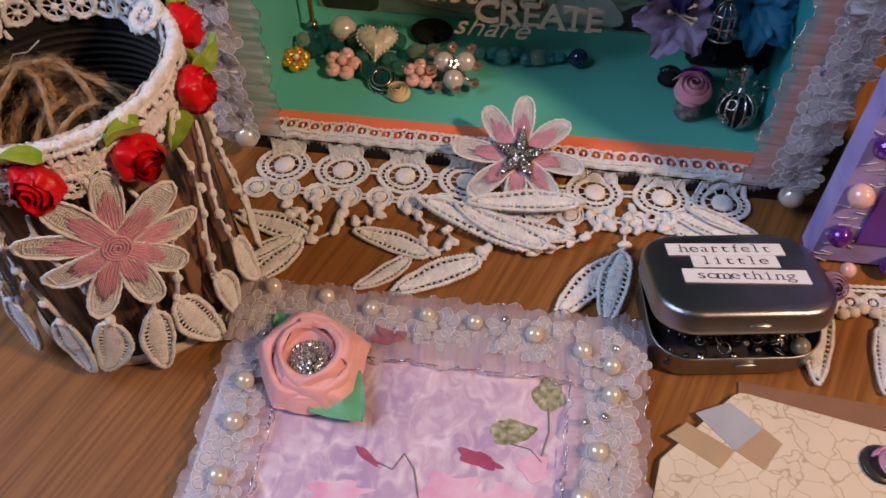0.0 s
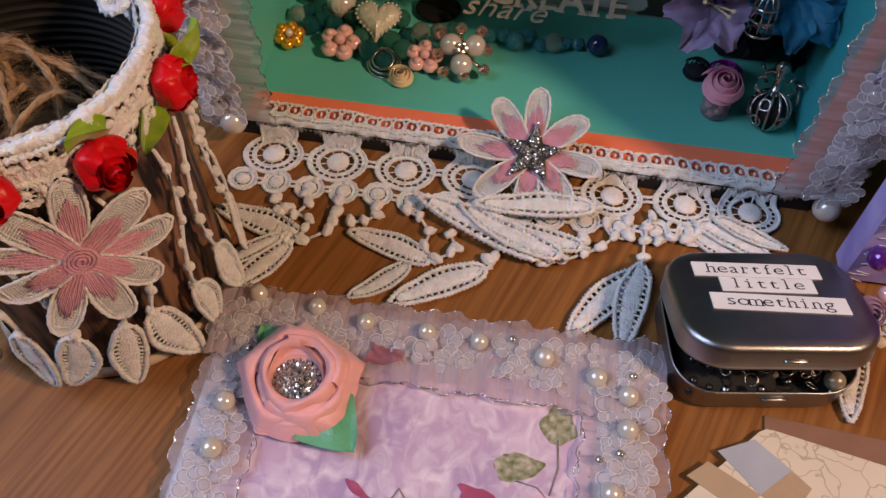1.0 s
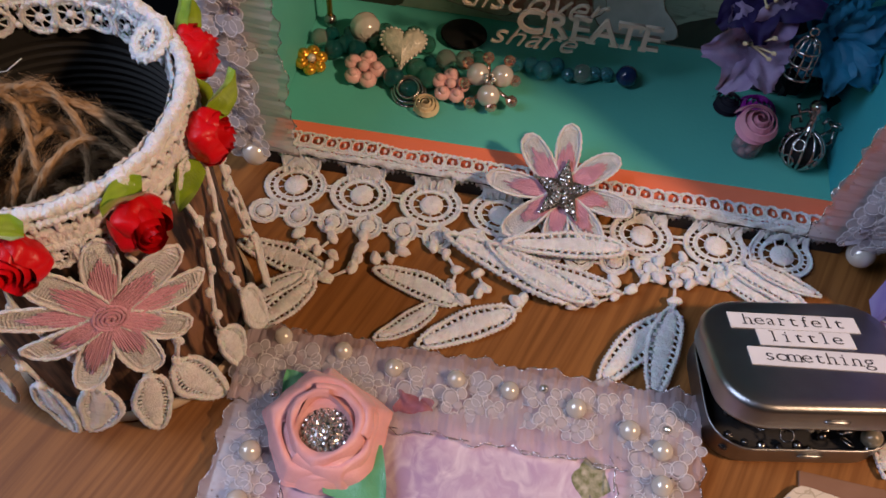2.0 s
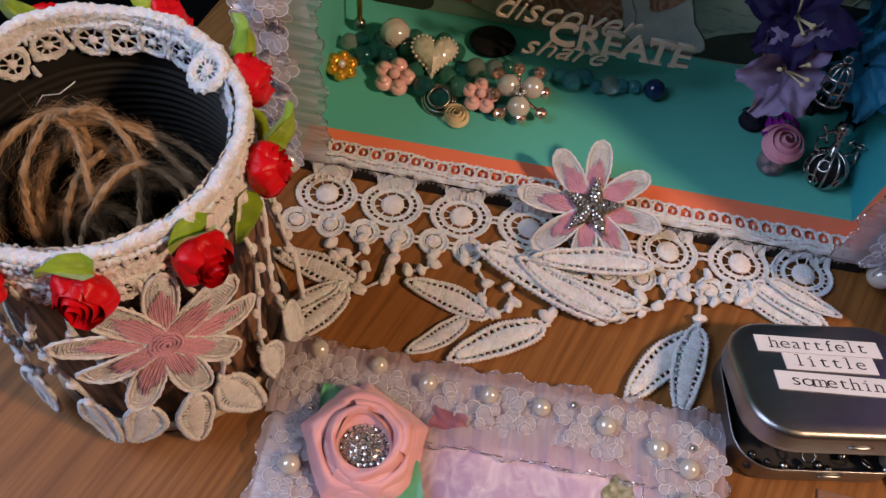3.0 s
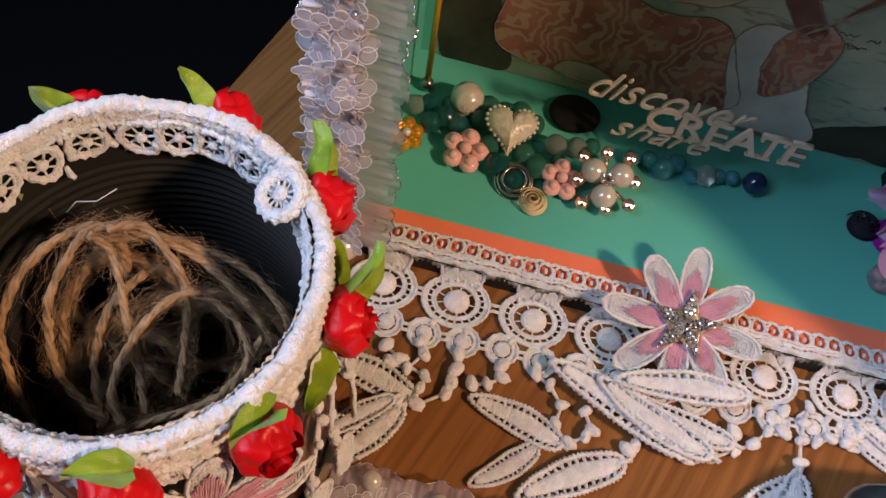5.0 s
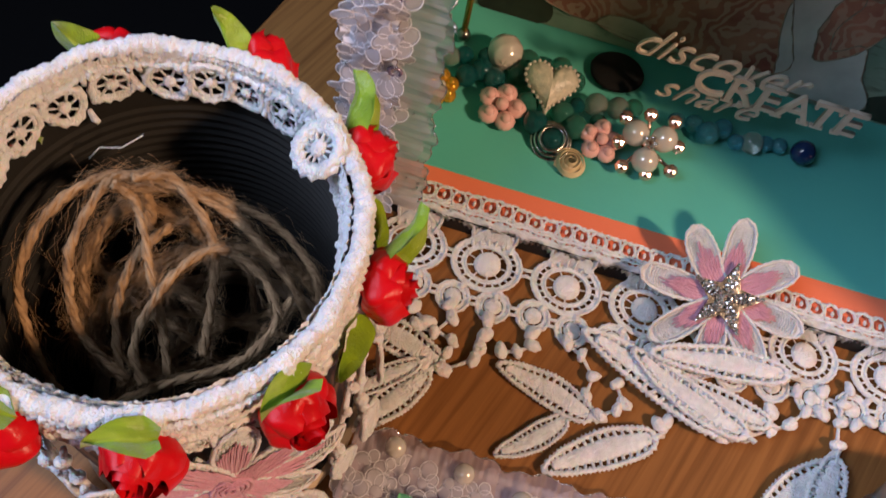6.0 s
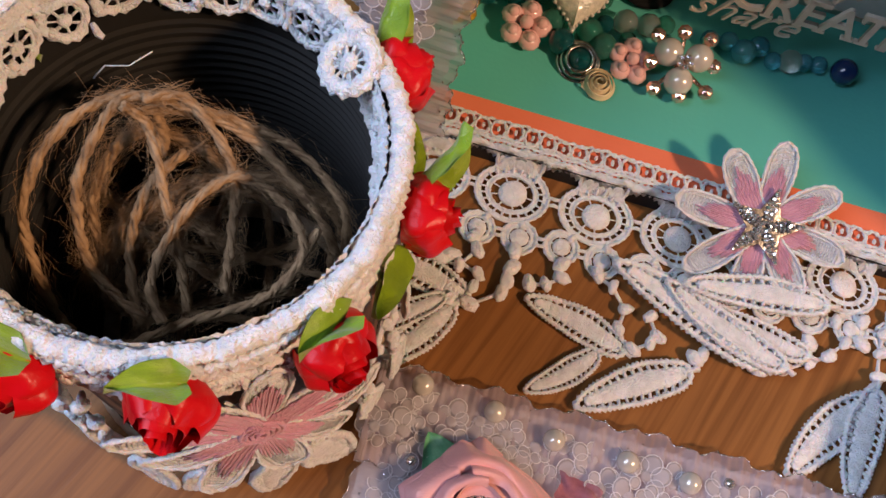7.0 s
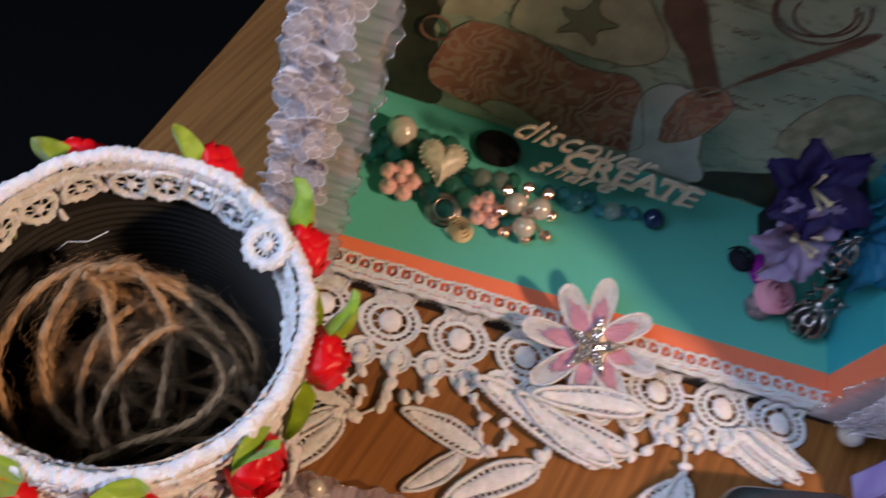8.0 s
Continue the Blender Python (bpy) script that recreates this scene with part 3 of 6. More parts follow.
def small_ring(R):
    g = Geo()
    annulus(g, 0, 0, R * 0.66, R * 0.95, 20, 0.0008)
    g.tube(circle(0, 0, R * 0.97, 26, 0.0008), 0.00055, 5, True, 0.28)
    g.tube(circle(0, 0, R * 0.66, 20, 0.0008), 0.00040, 4, True, 0.2)
    g.ball((0, 0, 0.0009), (R * 0.55, R * 0.52, 0.0012), 12, 6)
    for i in range(6):
        t = 2 * math.pi * i / 6
        g.tube([(R * 0.45 * math.cos(t), R * 0.45 * math.sin(t), 0.0008), (R * 0.7 * math.cos(t), R * 0.7 * math.sin(t), 0.0008)], 0.0003, 4)
    return g


def finer(pts):
    out = []
    for i, p in enumerate(pts):
        e = pts[(i + 1) % len(pts)]
        out += [p, tuple((a + b) / 2 for a, b in zip(p, e))]
    return out


def lace_leaf(wide=0.145, seed=0):
    """A padded lace leaf of length 1 from its stalk at the origin along +x, with a corded edge and bar stitches."""
    q = random.Random(seed)
    half = lambda s: wide * (math.sin(math.pi * min(1.0, 0.04 + 0.96 * s ** 0.85)) ** 0.62 if 0 < s < 1 else 0.0)
    bend = q.uniform(-0.05, 0.05)
    mid = lambda s: bend * math.sin(math.pi * s)
    g = Geo()
    n = 26
    up = [(s, mid(s) + half(s), 0.03) for s in (i / n for i in range(n + 1))]
    dn = [(s, mid(s) - half(s), 0.03) for s in (i / n for i in range(n - 1, 0, -1))]
    g.tube(finer(up + dn), 0.025, 6, True, 0.36)

    def pad(u, v):
        s, a = 0.05 + 0.87 * u, 2 * math.pi * v
        w = half(s) * 0.60 * (1 if 0.0 < u < 1.0 else 0.05)
        rib = 1 + 0.11 * math.sin(u * 150 + 2.5 * math.cos(a)) + 0.20 * noise.noise(Vector((u * 26, math.cos(a) * 3, seed)))
        return (s, mid(s) + w * math.cos(a), 0.030 + (0.023 * math.sin(a)) * rib * (1 if 0 < u < 1 else 0.1))
    g.grid(pad, 96, 10, wrap_v=True)
    for i in range(1, 13):
        s = 0.06 + 0.86 * i / 13
        for side in (1, -1):
            g.tube([(s, mid(s) + side * half(s) * 0.50, 0.03), (s + 0.01, mid(s) + side * half(s) * 0.90, 0.03)], 0.015, 4)
    g.tube([(-0.07, 0, 0.03), (0.0, 0, 0.035), (0.08, 0, 0.035)], lambda u: 0.030 - 0.010 * u, 6)
    return g


def lay(geo, fn):
    geo.v = [tuple(fn(*p)) for p in geo.v]
    return geo


def flattened(geo, k):
    geo.v = [(x, y * k, z) for x, y, z in geo.v]
    return geo


def shifted(geo, x, y, turn=0.0, scale=1.0):
    c, s = math.cos(turn) * scale, math.sin(turn) * scale
    geo.v = [(x + c * a - s * b, y + s * a + c * b, z) for a, b, z in geo.v]
    return geo


def roughened(g, k, f):
    g.v = [tuple(Vector(v) + noise.noise_vector(Vector(v) * f) * k + noise.noise_vector(Vector(v) * f * 0.12) * k * 2.2) for v in g.v]
    return g


# ---- lace trim along the foot of the shadow box ----
def over_step(x, y, z):
    """Lies on the box floor, bends down over its front edge and runs out on the table."""
    t = min(1.0, max(0.0, (y - (BY0 - 0.0028)) / 0.0028))
    lift = 0.0004 + (BZ0 + 0.0006) * t * t * (3 - 2 * t)
    return (x, y, z + lift + 0.0004 * math.sin(x * 210 + y * 90))


lace = thing("lace_trim", "white guipure lace trim with rings, beads and leaves", "lace", BOX)
g = Geo()
N = 220
xs = [BX0 + 0.004 + (BX1 - BX0 - 0.004) * i / N for i in range(N + 1)]
for y, r in ((BY0 + 0.0012, 0.0006), (BY0 + 0.0024, 0.0005), (BY0 - 0.0004, 0.0006)):
    g.tube([(x, y + 0.0003 * math.sin(x * 800), 0.0008) for x in xs], r, 5, False, 0.28)
part("heading_cord", lay(g, over_step), COTTON, lace)
g = Geo()
k = 40
for i in range(k):
    x = BX0 + 0.008 + (BX1 - BX0 - 0.010) * i / (k - 1)
    g.tube([(px, py + 0.25 * (py - BY0 - 0.0050) - 0.0004, pz) for px, py, pz in circle(x, BY0 + 0.0050, 0.0023 + 0.0003 * rnd.random(), 14, 0.0009)], 0.00050, 5, True, 0.3)
    g.ball((x + 0.0002, BY0 + 0.0046, 0.0009), (0.0006, 0.0011, 0.0006), 6, 4)
    g.tube([(x + 0.0012, BY0 + 0.0028, 0.0008), (x - 0.0014, BY0 - 0.0004, 0.0008)], 0.0005, 4)
g.tube([(x, BY0 + 0.0073 + 0.0004 * math.sin(x * 1180), 0.0009) for x in xs], 0.0005, 5, False, 0.25)
part("heading_loops", roughened(lay(g, over_step), 0.00025, 700), COTTON, lace)
RING_X = (-0.001, 0.0245, 0.0513, 0.0775, 0.1042, 0.1310, 0.1585, 0.1828)
ring_y = lambda x: 0.0048 + 0.021 * x
for i, x in enumerate(RING_X):
    part("ring", lay(shifted(flattened(lace_ring(0.0118, seed=i), 0.84), x, ring_y(x)), over_step), COTTON, lace)
    part("button", lay(shifted(flattened(ring_button(0.0114), 0.9), x + 0.0003, ring_y(x)), over_step), SHINY, lace, "lustrous embroidered button")
g = Geo()
for i, x in enumerate(RING_X):
    y = ring_y(x)
    if i:
        w = RING_X[i - 1]
        for dy in (0.0022, -0.0012):
            g.tube([(w + 0.0098, ring_y(w) + dy, 0.0008), ((w + x) / 2, y + dy * 0.6, 0.0008), (x - 0.0098, y + dy, 0.0008)], 0.00055, 5, False, 0.2)
part("linking_bars", lay(g, over_step), COTTON, lace)
for i, x in enumerate(RING_X):
    g = Geo()
    y0, y1 = ring_y(x) + 0.0074, BY0 - 0.0003
    wide = lambda v: 0.0062 + 0.0020 * v * v
    g.grid(lambda u, v: (x + wide(v) * (2 * u - 1), y0 + (y1 - y0) * v - 0.0020 * (2 * u - 1) ** 2 * (1 - v), 0.0005), 8, 14)
    for sgn in (-1, 1):
        g.tube([(x + sgn * wide(v / 12), y0 - 0.0020 * (1 - v / 12) + (y1 - y0) * v / 12, 0.0010) for v in range(13)], 0.0006, 5, False, 0.2)
    part("web", lay(g, over_step), COTTON, lace)
g = Geo()
g.tube([(x, BY0 - 0.0008 + 0.0002 * math.sin(x * 700), 0.0012) for x in xs], 0.0006, 5, False, 0.25)
part("drop_cord", lay(g, over_step), COTTON, lace)
SMALL_X = [-0.0092 + 0.0131 * i for i in range(15)]
small_y = lambda x: -0.0090 + 0.021 * max(0.0, x)
for i, x in enumerate(SMALL_X):
    part("small_ring", lay(shifted(small_ring(0.0055), x, small_y(x) + 0.0005 * math.sin(i * 2.1), turn=i), over_step), COTTON, lace)
g = Geo()
for i in range(1, len(SMALL_X)):
    a, b = SMALL_X[i - 1], SMALL_X[i]
    for dy in (0.0012, -0.0010):
        g.tube([(a + 0.0045, small_y(a) + dy, 0.0008), (b - 0.0045, small_y(b) + dy, 0.0008)], 0.0006, 5)
for x in RING_X:
    for dx in (-0.005, 0.005):
        g.tube([(x + dx, ring_y(x) - 0.0088, 0.0008), (x + dx * 1.25, ring_y(x) - 0.0110, 0.0008)], 0.0011, 5)
part("mesh_bars", lay(g, over_step), COTTON, lace)

# strings of thread beads that trail on the table, in the table's own plan
INV = BOX.inverted()
STRINGS = [
    [(-0.0235, 0.2470), (-0.0223, 0.2429), (-0.0272, 0.2371), (-0.0330, 0.2385)],
    [(-0.0347, 0.2443), (-0.0300, 0.2400), (-0.0212, 0.2352), (-0.0225, 0.2310), (-0.0290, 0.2265)],
    [(-0.0110, 0.2440), (-0.0114, 0.2388), (-0.0125, 0.2345), (-0.0140, 0.2305), (-0.0230, 0.2255)],
    [(-0.0060, 0.2345), (-0.0010, 0.2352), (0.0038, 0.2379), (0.0035, 0.2420)],
    [(0.0145, 0.2405), (0.0195, 0.2375), (0.0235, 0.2310), (0.0216, 0.2247)],
    [(0.0310, 0.2300), (0.0335, 0.2240), (0.0312, 0.2217), (0.0260, 0.2190)],
    [(0.0446, 0.2190), (0.0470, 0.2205), (0.0480, 0.2250)],
    [(0.0647, 0.2184), (0.0716, 0.2197), (0.0797, 0.2231), (0.0858, 0.2257), (0.0913, 0.2307), (0.0890, 0.2370)],
    [(0.0600, 0.2215), (0.0680, 0.2225), (0.0740, 0.2250), (0.0800, 0.2290)],
    [(0.0963, 0.2312), (0.0975, 0.2380)],
    [(0.1065, 0.2406), (0.1040, 0.2350), (0.1023, 0.2290), (0.1009, 0.2215), (0.0985, 0.2175)],
    [(0.1075, 0.2290), (0.1122, 0.2308), (0.1180, 0.2300), (0.1227, 0.2339)],
]
thread = Geo()
for line in STRINGS:
    pts = [INV @ Vector((x, y, 0.0016)) for x, y in line]
    thread.tube(pts, 0.0006, 5, False, 0.2)
    for p in pts:
        b = Geo()
        s = rnd.uniform(0.85, 1.15)
        b.ball((p.x, p.y, 0.0024), (0.0029 * s, 0.0019 * s, 0.0015), 12, 8, Matrix.Rotation(rnd.uniform(0, 3), 3, "Z"))
        b.v = [tuple(Vector(v) + noise.noise_vector(Vector(v) * 600) * 0.00060) for v in b.v]
        part("thread_bead", b, SHINY, lace)
part("trailing_thread", thread, COTTON, lace)

LEAF = 0.034

LEAF_SHAPES = [roughened(lace_leaf(0.150, s).moved(Matrix.Scale(LEAF, 4)), 0.00028, 950).mesh("lace_leaf", COTTON) for s in (1, 2, 3)]


def leaf_on_table(tip, stalk, z, parent, inv, mesh, dip=0.0, roll=0.0):
    a, b = Vector((*stalk, z)), Vector((*tip, z - dip))
    d = b - a
    m = Matrix.Translation(a) @ d.to_track_quat("X", "Z").to_matrix().to_4x4() @ pose(0, 0, 0, roll) @ Matrix.Diagonal((d.length / LEAF, d.length / LEAF * (0.74 if z > 0.0025 else 0.95), d.length / LEAF, 1.0))
    ob = part("leaf", mesh, None, parent)
    ob.matrix_basis = inv @ m
    return ob


TABLE_LEAVES = [
    (-0.0065, 0.2303, 0.0240, 0.2178, 0.0008, 0), (-0.0045, 0.2025, 0.0165, 0.2172, 0.0006, 1), (0.0100, 0.2000, 0.0440, 0.2152, 0.0008, 2),
    (0.0190, 0.2445, 0.0640, 0.2188, 0.0034, 0), (0.0345, 0.2405, 0.0705, 0.2186, 0.0048, 1), (0.0395, 0.2400, 0.0842, 0.2395, 0.0060, 2),
    (0.0430, 0.2370, 0.0790, 0.2240, 0.0030, 1), (0.0715, 0.1888, 0.0990, 0.2150, 0.0008, 0), (0.0890, 0.1835, 0.1000, 0.2175, 0.0022, 2),
    (0.1480, 0.2200, 0.1225, 0.2375, 0.0022, 1), (0.1530, 0.2245, 0.1290, 0.2385, 0.0040, 2), (0.1400, 0.2195, 0.1190, 0.2365, 0.0010, 0),
    (-0.0560, 0.2395, -0.0235, 0.2268, 0.0010, 0), (-0.0490, 0.2030, -0.0270, 0.2250, 0.0012, 1), (-0.0530, 0.2100, -0.0300, 0.2265, 0.0030, 2),
]
for tx, ty, sx, sy, z, s in TABLE_LEAVES:
    leaf_on_table((tx, ty), (sx, sy), z, lace, INV, LEAF_SHAPES[s])


# ---- lace flowers ----
def petal(L, W, cup, curl):
    """A long petal with a rounded tip, narrow at its foot."""
    def fn(u, v):
        s = 0.12 + 0.88 * u
        w = W * (0.50 + 0.50 * min(1.0, s / 0.55)) * math.sqrt(max(0.0, 1 - max(0.0, (s - 0.62) / 0.38) ** 2.4))
        y = (v - 0.5) * 2 * w
        return (L * s, y, cup * (y / max(W, 1e-6)) ** 2 + curl * u * u)
    return fn


GAUZE = mat("white_embroidered_gauze", (0.93, 0.91, 0.93), 0.6, second=(0.80, 0.78, 0.81), scale=900, amount=0.25, bump=0.9, bump_scale=1800, stretch=(1, 1, 1), sheen=0.7, trans=0.18, alpha=0.93)
PINKSTITCH = mat("pink_satin_stitch", (0.86, 0.46, 0.58), 0.38, second=(0.72, 0.33, 0.46), scale=420, amount=0.4, bump=0.8, bump_scale=1500, sheen=0.5, trans=0.2, alpha=0.93)


def lace_flower(at, parent, R, petals, centre, seed, bend=0.0, wide=0.21, droop=0.0):
    """Embroidered gauze petals with a stitched edge, a pink stitched star over their feet; bend rolls it round a cylinder."""
    q = random.Random(seed)

    def shaped(g, a):
        g.moved(Matrix.Rotation(a, 4, "Z"))
        g.v = [(x, y, z - bend * y * y - droop * max(0.0, -x) ** 2) for x, y, z in g.v]
        return g
    flower = part("lace_flower", Geo().ball((0, 0, 0.0008), (R * 0.22, R * 0.22, 0.0009), 12, 6), PINKSTITCH, parent, "white and pink embroidered lace flower", at=at)
    for i in range(petals):
        a = 2 * math.pi * (i + q.uniform(-0.07, 0.07)) / petals
        L, W = R * q.uniform(0.90, 1.06), R * wide * q.uniform(0.92, 1.1)
        curl, lift = q.uniform(-0.0015, 0.0035), 0.0005 * (i % 2)
        f0 = petal(L, W, q.uniform(0.0006, 0.0020), curl)
        side = q.uniform(-0.0018, 0.0018)
        f = lambda u, v: Vector(f0(u, v)) + Vector((0, side * u * u, lift + 0.0004 * noise.noise(Vector((u * 5, v * 3, i + seed)))))
        g = Geo()
        edge = [f(k / 18, 0.0) for k in range(18)] + [f(0.995, v / 6) for v in range(1, 6)] + [f(1 - k / 18, 1.0) for k in range(1, 19)]
        g.tube(edge, lambda u: 0.00052, 5, False, 0.22)
        inner = [f(0.10 + k / 18 * 0.82, 0.14) for k in range(18)] + [f(0.10 + (17 - k) / 18 * 0.82, 0.86) for k in range(18)]
        g.tube(inner, 0.00030, 4, False, 0.25)
        for j in range(2, 17):
            u = 0.30 + 0.62 * j / 17
            g.tube([f(u, 0.08), f(u + 0.03, 0.5), f(u, 0.92)], 0.00018, 3)
        for k in range(3):
            g.tube([f(0.3 + 0.6 * j / 8, 0.28 + 0.22 * k + 0.03 * (j % 2)) for j in range(9)], 0.00018, 3)
        part("petal", shaped(g, a), COTTON, flower)
        part("petal_net", shaped(Geo().grid(lambda u, v: f(u * 0.985, 0.02 + 0.96 * v) - Vector((0, 0, 0.00015)), 12, 6), a), GAUZE, flower)
        # the pink tongue of satin stitch over the foot of the petal, ragged at its end
        tip = q.uniform(0.60, 0.76)
        g = Geo()
        nv = 13
        for j in range(nv):
            v = (j + 0.5) / nv
            end = tip * (1 - 1.3 * abs(v - 0.5) ** 1.5) * q.uniform(0.90, 1.08)
            pts = [f(max(0.0, -0.10 + (end + 0.10) * k / 6), 0.08 + 0.84 * v) + Vector((0, 0, 0.0007 + 0.00015 * (j % 2))) for k in range(7)]
            g.tube(pts, lambda u: 0.00042 * (1 - 0.45 * u), 4, False, 0.12)
        part("pink_stitching", shaped(g, a), PINKSTITCH, flower, "pink satin-stitched inner petal")
    if centre == "star":
        g = Geo()
        for i in range(5):
            a = 2 * math.pi * i / 5 + 0.3
            for r in (0.12, 0.24, 0.36, 0.48, 0.60, 0.72, 0.84, 0.96):
                for side in (-1, -0.4, 0.4, 1):
                    if abs(side) == 1 and r > 0.60:
                        continue
                    b = a + side * 0.42 * (1 - r)
                    c = (R * 0.44 * r * math.cos(b) + q.uniform(-1, 1) * 0.0002, R * 0.44 * r * math.sin(b) + q.uniform(-1, 1) * 0.0002, 0.0034 + 0.0004 * (1 - r))
                    g.ball(c, q.uniform(0.00050, 0.00075), 5, 4, Matrix.Rotation(q.uniform(0, 3), 3, (q.random(), q.random(), q.random() + 0.1)))
        part("star_stones", g, GEM, flower, "silver rhinestone star", smooth=False)
        out = []
        for i in range(10):
            a, r = 2 * math.pi * i / 10 + 0.3, R * (0.45 if i % 2 == 0 else 0.20)
            out.append((r * math.cos(a), r * math.sin(a)))
        part("star_base", Geo().prism(out, 0.0022, 0.0031), SILVER, flower, smooth=False)
    else:
        g = Geo()
        g.tube([((0.0006 + 0.0042 * i / 60) * math.cos(i * 0.42), (0.0006 + 0.0042 * i / 60) * math.sin(i * 0.42), 0.0022 - 0.0006 * i / 60) for i in range(61)], 0.00045, 5, False, 0.2)
        part("spiral_knot", g, PINKSTITCH, flower)
    return flower


lace_flower(INV @ look((0.0612, 0.2600, 0.0125), (0.0420, 0.1250, 0.26)) @ pose(0, 0, 0, 0, 180, 2), lace, 0.0268, 8, "star", 3, wide=0.158)

# ---- lace, roses and drops on the can ----
def on_can(r):
    return lambda x, y, z: ((r + z) * math.cos(x / r), (r + z) * math.sin(x / r), y)


wob = lambda t, a: a * (math.sin(3 * t + 1) + math.sin(7 * t) * 0.6 + math.sin(17 * t + 2) * 0.4)
g = Geo()
q = random.Random(5)


def rolled(u, v):
    t, a = TURN * u, TURN * v
    R = CR + 0.0004 + wob(t, 0.00035)
    rr = 0.0017 + 0.0005 * noise.noise(Vector((9 * math.cos(t), 9 * math.sin(t), 3.0)))
    p = Vector(((R + rr * 1.15 * math.cos(a)) * math.cos(t), (R + rr * 1.15 * math.cos(a)) * math.sin(t), CH - 0.0004 + rr * math.sin(a) + wob(t, 0.0003)))
    n = Vector((math.cos(a) * math.cos(t), math.cos(a) * math.sin(t), math.sin(a)))
    return p + n * (0.00065 * noise.noise(p * 380) + 0.00062 * noise.noise(p * 1000 + Vector((3, 1, 7))))


g.grid(rolled, 1000, 14, True, True)
part("lace_rim", g, COTTON, can, "thick folded lace rim")


def join(g, w):
    base = len(g.v)
    g.v += w.v
    g.f += [tuple(base + k for k in f) for f in w.f]


def wheel(x, y, c, hub, spokes, thick):
    w = Geo()
    w.tube(circle(x, y, c, 26, 0.0006), thick, 6, True, 0.22)
    w.tube(circle(x, y, c * 0.80, 20, 0.0006), thick * 0.55, 4, True, 0.25)
    w.ball((x, y, 0.0007), (hub, hub, 0.0010), 9, 5)
    for j in range(spokes):
        t = TURN * (j + 0.3) / spokes
        w.tube([(x + hub * 0.8 * math.cos(t), y + hub * 0.8 * math.sin(t), 0.0006), (x + c * 0.95 * math.cos(t), y + c * 0.95 * math.sin(t), 0.0006)], 0.00032, 4)
    return w


# the inner flap with its row of wheels; it stands off the tin unevenly
g = Geo()
R = CR - 0.0012
n = 24
step = TURN * R / n
for i in range(n):
    x, c = step * (i + 0.25 * q.uniform(-1, 1)), 0.0046 * q.uniform(0.94, 1.08)
    y = CH - 0.0070 + q.uniform(-0.0007, 0.0007)
    join(g, wheel(x, y, c, 0.0015, 7, 0.00085))
    x2 = step * (i + 0.5)
    # close stitching between two wheels, with a small hole left in it
    for dx, y0, y1, r in ((-0.0010, 0.0022, 0.0046, 0.0007), (0.0010, 0.0022, 0.0046, 0.0007), (0.0, 0.0085, 0.0108, 0.0010)):
        g.tube([(x2 + dx, CH - y0, 0.0006), (x2 + dx * 0.7, CH - (y0 + y1) / 2, 0.0008), (x2 + dx, CH - y1, 0.0006)], r, 6, False, 0.2)
g.tube([(TURN * R * i / 300, CH - 0.0030 + wob(TURN * i / 300, 0.0003), 0.0005) for i in range(300)], 0.0007, 5, True, 0.3)
g.grid(lambda u, v: (TURN * R * u, CH + 0.0008 - 0.0036 * v, 0.0006 + 0.0008 * noise.noise(Vector((u * 230, v * 5, 2.0)))), 600, 6, wrap_u=True)


def flap(x, y, z):
    t = x / R
    off = (0.0006 + 0.0012 * noise.noise(Vector((4 * math.cos(t), 4 * math.sin(t), 1.5)))) * (CH - y) / 0.008
    p = Vector(((R - z - off) * math.cos(t), (R - z - off) * math.sin(t), y + 0.0008 * noise.noise(Vector((6 * math.cos(t), 6 * math.sin(t), 8.5)))))
    return p + noise.noise_vector(p * 800) * 0.00035


part("inner_lace", lay(g, flap), COTTON, can, "white lace flap with small wheels")
# one large wheel of the lace end folds in over the rim
w = wheel(0, 0, 0.0046, 0.0019, 12, 0.0013)
w.tube(circle(0, 0, 0.0056, 30, 0.0004), 0.0007, 5, True, 0.35)
w.v = [tuple(Vector(v) + noise.noise_vector(Vector(v) * 700) * 0.0004) for v in w.v]
t = radians(36)
part("folded_rosette", w, COTTON, can, "lace rosette folded over the rim", at=Matrix.Translation(((CR - 0.0042) * math.cos(t), (CR - 0.0042) * math.sin(t), CH - 0.0012)) @ pose(0, 0, 0, 0, 0, 36) @ pose(0, 0, 0, 0, -28, 0))
g = Geo()
g.tube([(-0.0220, 0.0255, CH - 0.0105), (-0.0213, 0.0248, CH - 0.0125), (-0.0202, 0.0244, CH - 0.0130)], 0.0007, 5, False, 0.2)
g.tube([(-0.0222, 0.0190, CH - 0.0190), (-0.0195, 0.0200, CH - 0.0155), (-0.0150, 0.0205, CH - 0.0150), (-0.0105, 0.0225, CH - 0.0120)], 0.00016, 4)
part("loose_thread", g, COTTON, can, "loose white thread ends")
